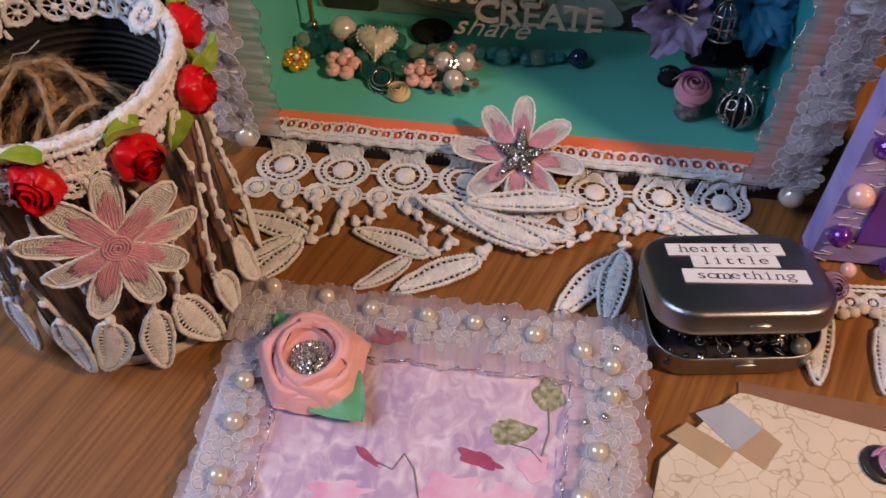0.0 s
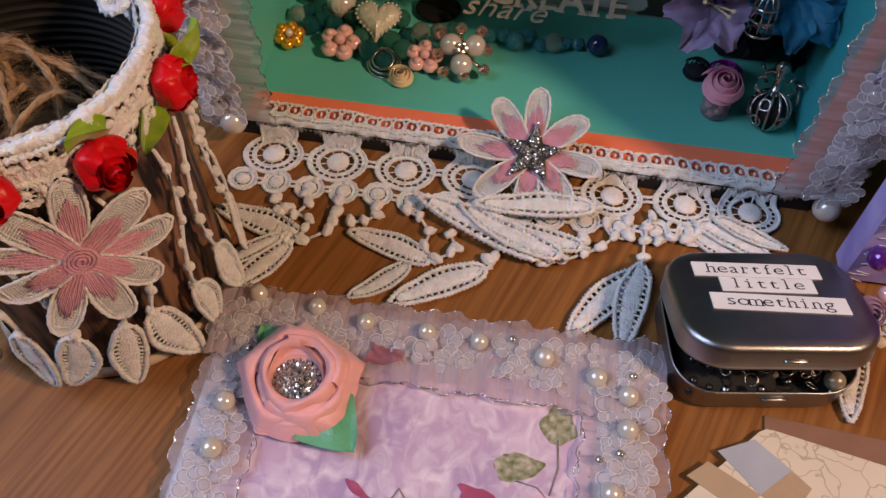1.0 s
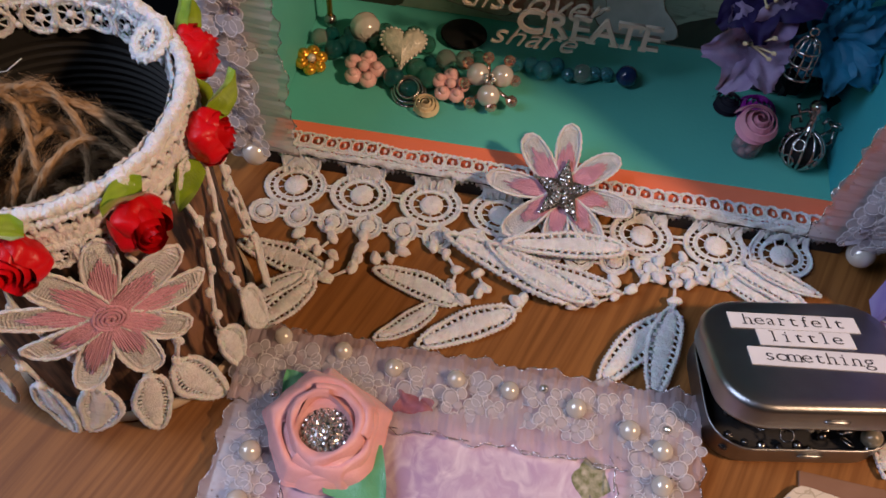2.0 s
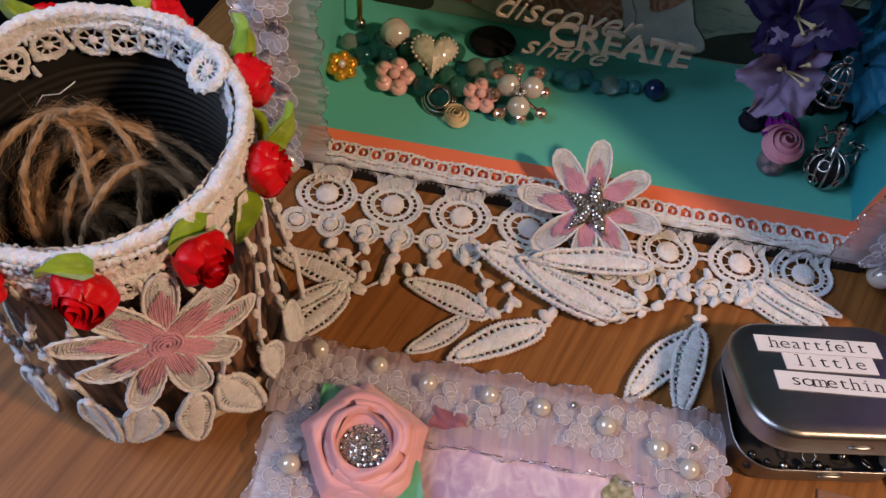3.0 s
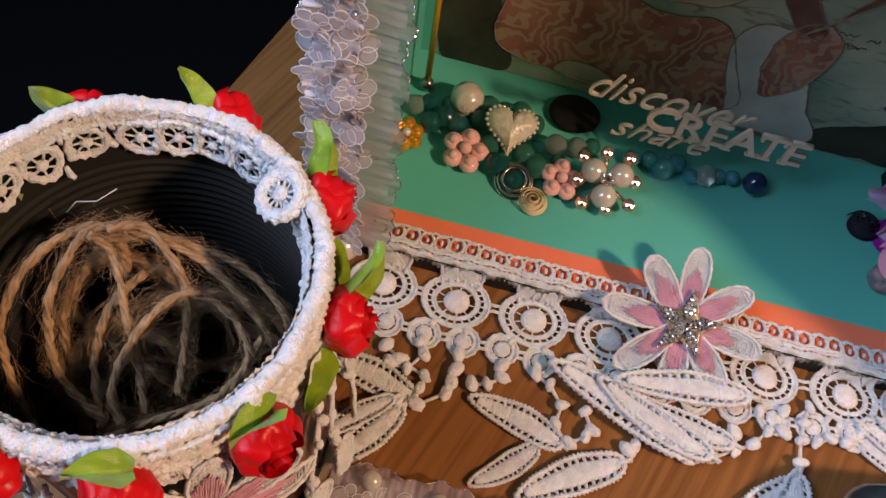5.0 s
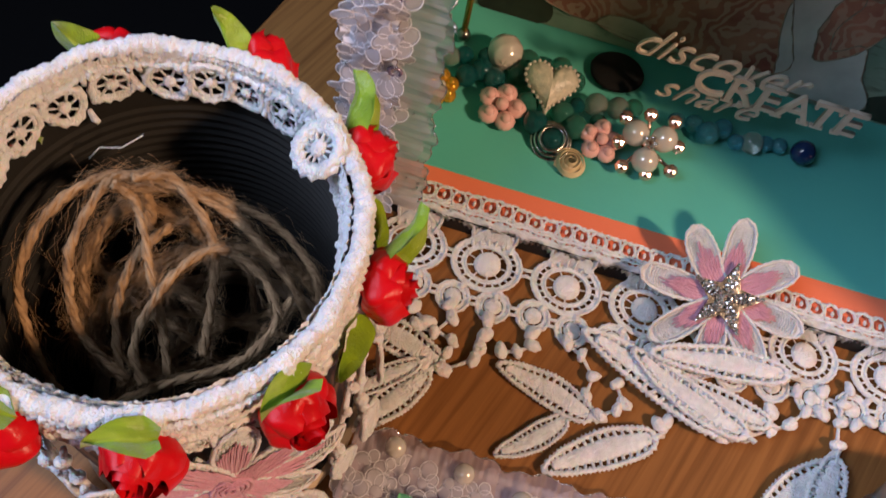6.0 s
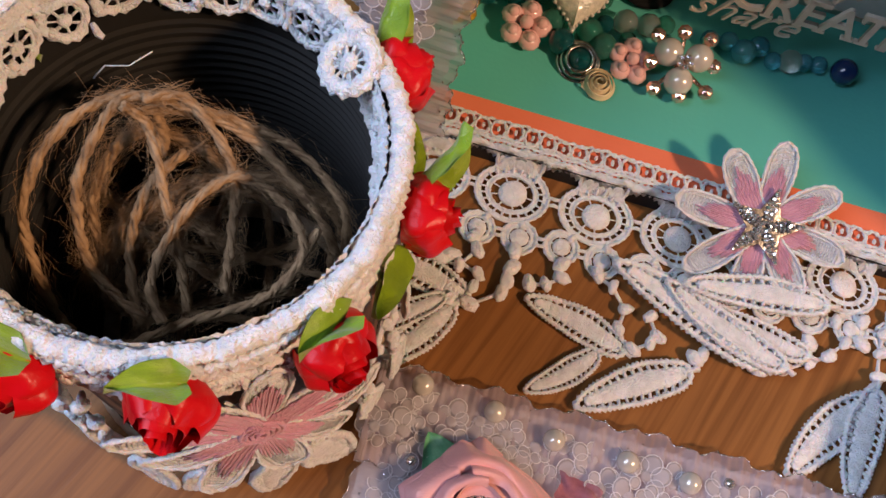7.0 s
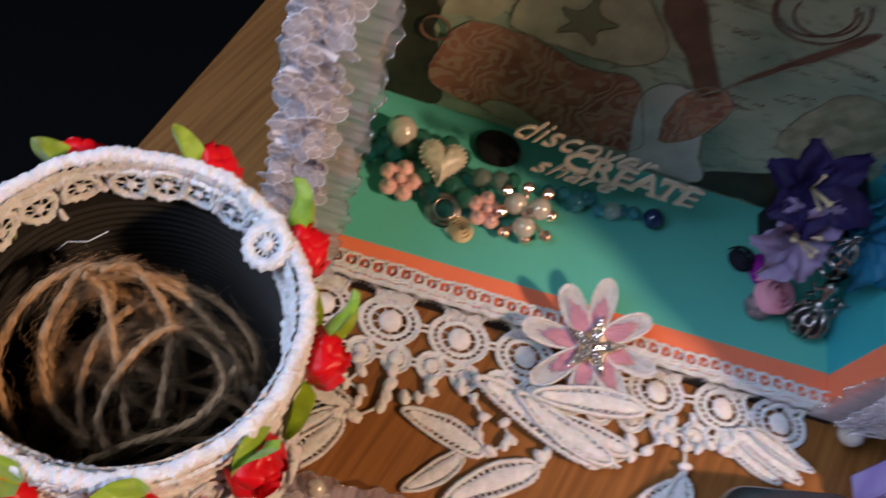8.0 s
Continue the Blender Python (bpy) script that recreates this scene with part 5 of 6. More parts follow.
PEARLS = [(-0.0336, 0.1985), (-0.0135, 0.1940), (0.0032, 0.1886), (0.0236, 0.1855), (0.0409, 0.1822), (0.0620, 0.1770), (0.0785, 0.1702), (0.0880, 0.1640),
          (0.0866, 0.1528), (0.0795, 0.1325), (0.0728, 0.1170), (-0.0389, 0.1592), (-0.0405, 0.1439), (-0.0428, 0.1250), (-0.0450, 0.1080)]
for i, (x, y) in enumerate(PEARLS):
    p = PINV @ Vector((x, y, 0.0088))
    pearl(pouch, p, 0.0034 if i > 4 else 0.0031, None, "white pearl bead")
for x, y in ((0.0905, 0.1710), (0.0770, 0.1430), (0.0835, 0.1450), (-0.034, 0.178), (0.052, 0.1835)):
    pearl(pouch, PINV @ Vector((x, y, 0.0082)), 0.0016, GEM, "tiny clear bead", "bead")
OLIVE = mat("olive_leaf_print", (0.46, 0.42, 0.32), 0.6, second=(0.12, 0.14, 0.045), scale=420, amount=0.35)
ROSEPRINT = mat("pink_petal_print", (0.62, 0.26, 0.42), 0.6, second=(0.70, 0.50, 0.60), scale=110, amount=0.5)
WINE = mat("wine_petal_print", (0.26, 0.03, 0.09), 0.6, second=(0.42, 0.10, 0.18), scale=160)
STEM = mat("grey_stem_print", (0.25, 0.22, 0.22), 0.6)


def print_shape(x, y, a, L, W, material, notch=0.0, lift=0.0, seed=0):
    q = random.Random(seed)
    k, out = 26, []
    for i in range(k):
        t = TURN * i / k
        r = 1 + notch * math.sin(5 * t + seed) + 0.06 * q.uniform(-1, 1)
        px, py = L / 2 * math.cos(t) * r, W / 2 * math.sin(t) * (1 - 0.35 * math.cos(t)) * r
        out.append((x + px * math.cos(a) - py * math.sin(a), y + px * math.sin(a) + py * math.cos(a)))
    part("printed_shape", Geo().prism(out, 0.00415, 0.0043 + lift), material, panel, smooth=False)


for args in ((0.045, -0.0285, 1.5, 0.0135, 0.0110, OLIVE, 0.05), (0.034, -0.0445, 0.2, 0.0155, 0.0090, OLIVE, 0.05), (-0.013, -0.0597, -0.6, 0.010, 0.0026, WINE, 0.1), (0.024, -0.0560, -0.25, 0.0150, 0.0050, WINE, 0.15),
             (0.0420, -0.0560, 0.9, 0.0100, 0.0095, ROSEPRINT, 0.12), (0.0160, -0.0680, 0.3, 0.0200, 0.0120, ROSEPRINT, 0.2), (0.006, -0.078, 0.9, 0.0180, 0.0120, ROSEPRINT, 0.2), (-0.0199, -0.0730, 0.2, 0.0200, 0.0080, ROSEPRINT, 0.25),
             (0.034, -0.070, 0.4, 0.0160, 0.0140, ROSEPRINT, 0.2), (0.024, -0.092, 0.1, 0.0260, 0.0180, ROSEPRINT, 0.2), (-0.020, -0.098, 0.7, 0.0240, 0.0180, ROSEPRINT, 0.2)):
    print_shape(*args, lift=rnd.uniform(0.0, 0.0003), seed=int(args[0] * 5000))
g = Geo()
g.tube([(0.045, -0.034, 0.0044), (0.0458, -0.043, 0.0044), (0.0438, -0.052, 0.0044)], 0.0003, 4)
g.tube([(0.0335, -0.0490, 0.0044), (0.040, -0.0500, 0.0044), (0.044, -0.054, 0.0044)], 0.00025, 4)
part("printed_stem", g, STEM, panel)
g = Geo()
g.tube([(-0.010, -0.0610, 0.0044), (-0.004, -0.0630, 0.0044), (-0.001, -0.0570, 0.0044), (0.003, -0.0620, 0.0044), (0.006, -0.072, 0.0044)], 0.0003, 4)
part("printed_stem", g, STEM, panel)
part("red_bud", crumpled(Geo().grid(lambda u, v: (0.0120 * (u - 0.5), 0.0085 * (v - 0.5) * (1 - 0.5 * u), 0.0008 * math.sin(9 * u + 6 * v)), 14, 10), 3, 0.0016), mat("dusty_red_organza", (0.42, 0.13, 0.17), 0.6, second=(0.28, 0.07, 0.10), scale=500, alpha=0.7, bump=0.8), pouch, "dusty red ribbon scrap", at=Matrix.Translation((-0.0130, -0.0165, 0.0095)))


rose_at = PINV @ Matrix.Translation((-0.0160, 0.1640, 0.0075)) @ pose(0, 0, 0, 6, -2, 20)
rose = part("ribbon_rose", Geo().ball((0, 0, 0.001), (0.0150, 0.0150, 0.0022), 20, 6), SALMON, pouch, "salmon-pink satin ribbon rose with crystal centre", at=rose_at)


def wound(turns, r0, r1, w0, w1, z0, z1, start, corners, sharp, dx=0.0, dy=0.0, drop=0.0048):
    """A stretch of satin ribbon wound round the rose; its upper edge stands inside, its lower edge outside."""
    def fn(u, v):
        t = start + TURN * turns * u
        sector = TURN / corners
        d = (t % sector) - sector / 2
        poly = math.cos(sector / 2) / math.cos(d)
        mix = sharp * (0.25 + 0.75 * v)
        f = 1 - mix + mix * poly * 1.10
        r = (r0 + (r1 - r0) * u) + (w0 + (w1 - w0) * u) * v
        z = z0 + (z1 - z0) * u - drop * v * v + 0.0018 * math.sin(math.pi * v) + 0.0004 * math.sin(4 * t + 5 * v)
        p = Vector((r * f * math.cos(t) + dx, r * f * math.sin(t) + dy, z))
        return p + noise.noise_vector(p * 130 + Vector((turns * 9, 2, 0))) * 0.0011
    g = Geo().grid(fn, int(110 * turns), 10)
    return g, [fn(i / 80, 1.0) for i in range(81)]


for name, args in (("outer_wrap", (0.98, 0.0112, 0.0128, 0.0070, 0.0056, 0.0072, 0.0060, 0.9, 5, 0.85)), ("left_wrap", (0.62, 0.0108, 0.0122, 0.0066, 0.0040, 0.0096, 0.0070, 1.75, 5, 0.60, -0.0006, 0.0004)),
                   ("lower_wrap", (0.50, 0.0104, 0.0120, 0.0058, 0.0044, 0.0100, 0.0074, 3.6, 4, 0.55, 0.0004, -0.0008)), ("upper_wrap", (0.55, 0.0098, 0.0118, 0.0050, 0.0066, 0.0112, 0.0080, 5.6, 4, 0.45, 0.0008, 0.0008)),
                   ("inner_wrap", (1.05, 0.0080, 0.0092, 0.0040, 0.0060, 0.0124, 0.0108, 1.2, 3, 0.25, 0.0, 0.0004))):
    g, rim = wound(*args)
    wrap = part(name, g, SALMON, rose, at=pose(0.0006, 0.0016, 0) @ Matrix.Diagonal((1.05, 1.05, 1.0, 1.0)))
    part("ribbon_selvage", Geo().tube(rim, 0.00022, 4), SALMON, wrap)


part("rose_bed", Geo().lathe([(0.0072, 0.0040), (0.0082, 0.0098), (0.0100, 0.0100), (0.0150, 0.0060), (0.0172, 0.0020)], 40), SALMON, rose)


def cup(u, v):
    t = TURN * u
    r = (0.0086 - 0.0012 * v) * (1 + 0.30 * max(0.0, math.cos(t - 1.45)) ** 6)
    return (r * math.cos(t), r * math.sin(t), 0.0122 - 0.0062 * v + 0.0012 * max(0.0, math.cos(t - 1.45)) ** 4)


part("inner_cup", Geo().grid(cup, 60, 6, wrap_u=True), SALMON, rose)
q = random.Random(3)
dome = Geo().ball((0, 0, 0.0058), (0.0080, 0.0080, 0.0042), 18, 8)
gems = part("crystal_cluster", dome, SILVER, rose, "domed cluster of clear crystals")
stone = Geo().ball((0, 0, 0), (0.00098, 0.00098, 0.0008), 6, 4).mesh("crystal", GEM, False)
for ring_i, (rr, cnt) in enumerate(((0.0, 1), (0.0019, 6), (0.0037, 12), (0.0054, 17), (0.0068, 21), (0.0078, 24))):
    for j in range(cnt):
        a = TURN * j / max(1, cnt) + ring_i * 0.4
        z = 0.0058 + 0.0044 * math.sqrt(max(0.0, 1 - (rr / 0.0083) ** 2))
        ob = part("crystal", stone, None, gems)
        ob.matrix_basis = Matrix.Translation((rr * math.cos(a), rr * math.sin(a), z)) @ pose(0, 0, 0, q.uniform(-40, 40), q.uniform(-40, 40), q.uniform(0, 90))


def broad_leaf(L, W):
    def fn(u, v):
        y = (v - 0.5) * 2
        w = W * (1 - u) ** 0.75 if u > 0.15 else W * (0.85 + u)
        return (L * u, w * y, 0.0016 + 0.0026 * abs(abs(y) - 0.5) * (1 - u) + 0.0006 * math.sin(5 * u + 3 * y))
    return Geo().grid(fn, 12, 8)


for ang, L, W, off in ((124, 0.0150, 0.0095, 0.0115), (-48, 0.0160, 0.0120, 0.0120)):
    lf = part("green_leaf", broad_leaf(L, W), SAGE, rose, "green satin folded leaf")
    lf.matrix_basis = rose_at.inverted() @ PINV @ Matrix.Translation((-0.0160 + off * math.cos(radians(ang)), 0.1640 + off * math.sin(radians(ang)), 0.0082)) @ pose(0, 0, 0, 0, 0, ang)


# ---- writing ----
def text(body, size, material, at, parent=None, shear=0.0, depth=0.0, name="lettering", label="", squeeze=1.0, weight=0.0, base=False):
    cu = bpy.data.curves.new(name, "FONT")
    cu.body, cu.size, cu.shear, cu.extrude = body, size, shear, depth
    cu.align_x, cu.align_y = "CENTER", "BOTTOM_BASELINE" if base else "CENTER"
    cu.resolution_u, cu.offset = 4, weight
    cu.space_character = 1.0
    tmp = new("tmp_text", cu)
    bpy.context.view_layer.update()
    me = bpy.data.meshes.new_from_object(tmp)
    bpy.data.objects.remove(tmp)
    me.name = name
    me.materials.clear()
    me.materials.append(material)
    for v in me.vertices:
        v.co.x *= squeeze
    return part(name, me, None, parent, label, at=at)


for body, x, y, w, h, a, sp in (("heartfelt", -0.0008, 0.0124, 0.0412, 0.0070, -2.3, 1.25), ("little", 0.0008, 0.0050, 0.0300, 0.0070, -2.3, 1.35), ("something", 0.0020, -0.0038, 0.0425, 0.0076, -3.6, 1.25)):
    lab = part("paper_label", Geo().box((-w / 2, -h / 2, 0), (w / 2, h / 2, 0.00025)), WHITEPAPER, lid, "white typewritten paper label", smooth=False, at=pose(x, y, 0.0091, 0, 0, a))
    pitch = w * 0.80 / len(body)
    g = Geo()
    for i, ch in enumerate(body):
        cx = (i - (len(body) - 1) / 2) * pitch
        text(ch, 0.0068, INK, pose(cx, -0.0018, 0.00030), lab, name="typed_letter", squeeze=1.2 if ch in "eosgt" else 1.0, weight=-0.00004, base=True)
        for dx in {"h": (-0.0012, 0.0012), "m": (-0.0018, 0.0, 0.0018), "n": (-0.0012, 0.0012), "r": (-0.0004,), "f": (0.0,), "l": (0.0,), "i": (0.0,)}.get(ch, ()):
            g.box((cx + dx - 0.0008, -0.0019, 0.00028), (cx + dx + 0.0008, -0.0016, 0.00036))
        if ch in "lir":
            up = 0.0026 if ch == "l" else 0.0011
            g.box((cx - 0.0011, up, 0.00028), (cx, up + 0.0003, 0.00036))
    part("letter_serifs", g, INK, lab, smooth=False)

# oddments in the tin
odd = thing("tin_oddments", "dark beads, rings and one grey pearl heaped in the tin", "beads", TIN)
q = random.Random(12)
BLACKBEAD = mat("black_glass_bead", (0.015, 0.015, 0.016), 0.15, coat=0.5)
part("dark_lining", Geo().prism(rounded(TW - 0.003, TD - 0.003, 0.011), 0.0021, 0.0034), BLACKCARD, odd, smooth=False)
for i in range(46):
    x, y, r = q.uniform(-0.025, 0.025), q.uniform(-0.0205, -0.002), q.uniform(0.0011, 0.0020)
    part("bead", Geo().ball((x, y, 0.0034 + q.uniform(0.001, 0.0075)), r, 8, 6), q.choice((BLACKBEAD, BLACKBEAD, SILVER, BLACKBEAD, GEM)), odd)
for i in range(10):
    m = pose(q.uniform(-0.02, 0.022), q.uniform(-0.0205, -0.012), 0.0110, q.uniform(-50, 50), q.uniform(-50, 50), 0)
    part("jump_ring", Geo().tube(circle(0, 0, q.uniform(0.0014, 0.0022), 14), 0.00032, 5, True).moved(m), SILVER, odd)
part("grey_pearl", Geo().ball((0.0215, -0.0178, 0.0122), 0.0034, 16, 10), mat("grey_pearl", (0.30, 0.27, 0.20), 0.15, coat=0.8, metal=0.3), odd, "grey-bronze pearl")


# ---- contents of the shadow box ----
def in_box(x, y, z=BZ0, turn=0.0):
    return BOX @ pose(x, y, z, 0, 0, turn)


def pearl_flower(x, y, R, petals, pm, cm, tilt, label, seed, base=None):
    ob = thing("flower_cabochon", label, "embellishment", in_box(x, y, BZ0 + R * 0.55) @ pose(0, 0, 0, tilt, seed * 3 % 7 - 3, seed * 11))
    for i in range(petals):
        a = TURN * i / petals
        c = (R * 0.60 * math.cos(a), R * 0.60 * math.sin(a), 0.0)
        part("petal", Geo().ball(c, (R * 0.42, R * 0.42, R * 0.30), 12, 7), base or pm, ob)
        part("petal_pearl", Geo().ball((c[0], c[1], R * 0.24), R * 0.22, 10, 6), pm, ob)
        g = Geo()
        for j in range(12):
            t = TURN * j / 12
            g.ball((c[0] + R * 0.40 * math.cos(t), c[1] + R * 0.40 * math.sin(t), R * 0.02), R * 0.035, 5, 4)
        part("beaded_edge", g, pm, ob)
    part("centre_pearl", Geo().ball((0, 0, R * 0.25), R * 0.27, 12, 7), cm, ob)
    return ob


def swirl_rose(R, seed):
    """A moulded rose: one skin wound outwards in a spiral, its edge breaking into petals."""
    def fn(u, v):
        t = TURN * 3.4 * u + seed
        lobe = 0.5 + 0.5 * math.cos(t * 1.7 + 0.5)
        r = R * (0.08 + 0.80 * u + (0.16 + 0.10 * lobe * u) * v - 0.05 * math.sin(math.pi * v))
        z = R * (0.52 - 0.50 * u * u + 0.20 * math.sin(math.pi * min(1.0, v * 1.15)) - 0.26 * v * v)
        return (r * math.cos(t), r * math.sin(t), z)
    g = Geo().grid(fn, 120, 6)
    g.grid(lambda u, v: (R * 0.9 * v * math.cos(TURN * u), R * 0.9 * v * math.sin(TURN * u), R * (-0.42 + 0.2 * (1 - v))), 24, 4, wrap_u=True)
    return g


PINKGEM = mat("pink_gold_crystal", (0.85, 0.58, 0.46), 0.1, 0.85, second=(0.65, 0.38, 0.30), scale=420, amount=0.2)
GLASSGREEN = mat("green_glass", (0.10, 0.42, 0.32), 0.05, transmit=0.75, second=(0.07, 0.34, 0.26), ior=1.5)
GLASSTEAL = mat("teal_glass", (0.02, 0.22, 0.24), 0.04, transmit=0.75, coat=0.3)
GLASSCLEAR = mat("clear_glass", (0.75, 0.85, 0.78), 0.04, transmit=0.85, ior=1.5)
GLASSAQUA = mat("aqua_glass", (0.08, 0.40, 0.46), 0.06, transmit=0.6, ior=1.5)
GLASSBLUE = mat("ink_blue_glass", (0.008, 0.025, 0.09), 0.1, coat=0.5)
CRACKLE = mat("cream_crackle_resin", (0.62, 0.58, 0.46), 0.2, second=(0.42, 0.42, 0.34), scale=420, amount=0.25, bump=0.7, bump_scale=500, coat=0.4)
CREAMRESIN = mat("cream_resin", (0.74, 0.60, 0.36), 0.4, bump=0.1)
PINKRESIN = mat("pink_resin", (0.80, 0.36, 0.47), 0.45, bump=0.1)

pearl_flower(0.0139, 0.0590, 0.0088, 5, PEARLPINK, PEARLPINK, 12, "pink pearly flower cabochon on the aqua floor", 1)
pearl_flower(0.0496, 0.0575, 0.0080, 5, PEARLPINK, PEARLPINK, 14, "pink pearly flower cabochon beside a rose-gold brooch", 2)
pearl_flower(-0.0084, 0.0605, 0.0068, 6, GOLD, PEARL, 18, "golden flower cabochon with a pearl centre", 3)
heart = Geo()
heart_pt = lambda t: (0.00050 * 16 * math.sin(t) ** 3, 0.00052 * (13 * math.cos(t) - 5 * math.cos(2 * t) - 2 * math.cos(3 * t) - math.cos(4 * t)))
heart.grid(lambda u, v: (heart_pt(TURN * u)[0] * math.sin(math.pi / 2 * v), heart_pt(TURN * u)[1] * math.sin(math.pi / 2 * v), 0.0040 * math.cos(math.pi / 2 * v)), 36, 8, wrap_u=True)
hb = Geo()
for i in range(38):
    hx, hy = heart_pt(TURN * i / 38)
    hb.ball((hx, hy, 0.0006), 0.0007, 6, 4)
hob = thing("heart_cabochon", "cream crackled heart cabochon with beaded rim", "embellishment", in_box(0.0278, 0.0700, BZ0 + 0.0100) @ pose(0, 0, 0, 22, 0, 5) @ Matrix.Scale(1.15, 4))
part("heart_dome", heart, CRACKLE, hob)
part("beaded_rim", hb, PEARL, hob)
solo("swirled_bead", Geo().grid(lambda u, v: tuple(0.0064 * (1 + 0.02 * math.sin(4 * TURN * u + 9 * math.pi * v)) * c for c in (math.cos(TURN * u) * math.sin(math.pi * v), math.sin(TURN * u) * math.sin(math.pi * v), math.cos(math.pi * v))), 48, 24, wrap_u=True),
     PEARL, "large swirled white pearl bead on the box floor", "bead", in_box(0.0095, 0.0810, BZ0 + 0.0064) @ pose(0, 0, 0, 80, 50, 0))
ring = thing("wire_rose", "silver wire rose around a teal bead", "embellishment", in_box(0.0335, 0.0535, BZ0 + 0.0010) @ pose(0, 0, 0, 20))
for r, z in ((0.0066, 0.0012), (0.0056, 0.0030), (0.0042, 0.0046)):
    part("wire_loop", Geo().tube(circle(0.0004 * z, 0, r, 26, z), 0.0007, 6, True), SILVER, ring)
part("teal_bead", Geo().ball((0, 0, 0.0030), (0.0040, 0.0040, 0.0034), 14, 8), GLASSTEAL, ring)
solo("resin_rose", swirl_rose(0.0056, 0.3), CREAMRESIN, "small cream resin rose on the aqua floor", "embellishment", in_box(0.0415, 0.0465, BZ0 + 0.0026) @ pose(0, 0, 0, 12))
solo("black_oval", Geo().ball((0, 0, 0), (0.0100, 0.0092, 0.0022), 26, 8), mat("black_velvet", (0.0025, 0.0025, 0.003), 0.9, bump=0.2), "flat black oval disc on the box floor", "disc", in_box(0.0500, 0.0905, BZ0 + 0.0024))
brooch = thing("pearl_brooch", "rose-gold brooch with pearls and crystal sprays", "brooch", in_box(0.0650, 0.0600, BZ0 + 0.0060) @ pose(0, 0, 0, 26) @ Matrix.Scale(1.22, 4))
for i in range(3):
    a = TURN * i / 3 + 0.6
    part("brooch_pearl", Geo().ball((0.0046 * math.cos(a), 0.0046 * math.sin(a), 0.0024), 0.0038, 16, 9), PEARL, brooch, "white pearl")
for i in range(8):
    a = TURN * i / 8 + 0.2
    L = 0.0082 + 0.0014 * (i % 2)
    e = (L * math.cos(a), L * math.sin(a), 0.0022)
    part("spray_arm", Geo().tube([(0, 0, 0.0004), (e[0] * 0.6, e[1] * 0.6, 0.0014), e], 0.0006, 5), ROSEGOLD, brooch)
    part("crystal_tip", Geo().ball(e, (0.0021, 0.0021, 0.0018), 8, 5), PINKGEM, brooch, "crystal tip", smooth=False)
for i in range(5):
    a = TURN * i / 5
    part("crystal", Geo().ball((0.0014 * math.cos(a), 0.0014 * math.sin(a), 0.0058), 0.0009, 6, 4), GEM, brooch, smooth=False)
BEADS = [(0.0037, 0.0720, 0.0042, GLASSTEAL), (0.0085, 0.0700, 0.0042, GLASSTEAL), (-0.0010, 0.0680, 0.0040, GLASSTEAL), (0.0180, 0.0815, 0.0044, GLASSGREEN), (0.0165, 0.0745, 0.0042, GLASSGREEN), (0.0390, 0.0700, 0.0030, GLASSTEAL),
         (0.0345, 0.0640, 0.0044, GLASSGREEN), (0.0453, 0.0720, 0.0042, GLASSCLEAR), (0.0530, 0.0735, 0.0040, GLASSCLEAR), (0.0585, 0.0760, 0.0034, GLASSGREEN), (0.0265, 0.0570, 0.0044, GLASSTEAL), (0.0220, 0.0640, 0.0042, GLASSGREEN),
         (0.0400, 0.0600, 0.0044, GLASSGREEN), (0.0300, 0.0830, 0.0042, GLASSGREEN), (0.0360, 0.0790, 0.0040, GLASSGREEN), (-0.0085, 0.0745, 0.0036, GLASSCLEAR), (-0.0040, 0.0770, 0.0034, GLASSTEAL), (0.0040, 0.0790, 0.0036, GLASSTEAL),
         (0.0740, 0.0760, 0.0032, GLASSAQUA), (0.0803, 0.0771, 0.0034, GLASSAQUA), (0.0854, 0.0742, 0.0042, GLASSAQUA), (0.0905, 0.0785, 0.0036, GLASSAQUA), (0.0960, 0.0750, 0.0030, GLASSAQUA), (0.1013, 0.0759, 0.0040, GLASSCLEAR),
         (0.1065, 0.0780, 0.0030, GLASSAQUA), (0.1114, 0.0788, 0.0030, GLASSAQUA), (0.1195, 0.0778, 0.0045, GLASSBLUE), (0.0475, 0.0660, 0.0030, GLASSGREEN), (0.0120, 0.0660, 0.0032, GLASSTEAL)]
for x, y, r, m in BEADS:
    solo("glass_bead", Geo().ball((0, 0, 0), r, 14, 9), m, "round translucent glass bead on the aqua floor", "bead", in_box(x, y, BZ0 + r), "glass beads")
rod = thing("gold_rod", "thin gold rod with a ball foot standing on the box floor", "rod", in_box(-0.0068, 0.0860))
part("rod_shaft", Geo().tube([(0, 0, 0.004), (0.0005, 0.0005, 0.075)], 0.0012, 8), GOLD, rod)
part("rod_foot", Geo().ball((0, 0, 0.0030), (0.0028, 0.0028, 0.0030), 12, 7), SILVER, rod)
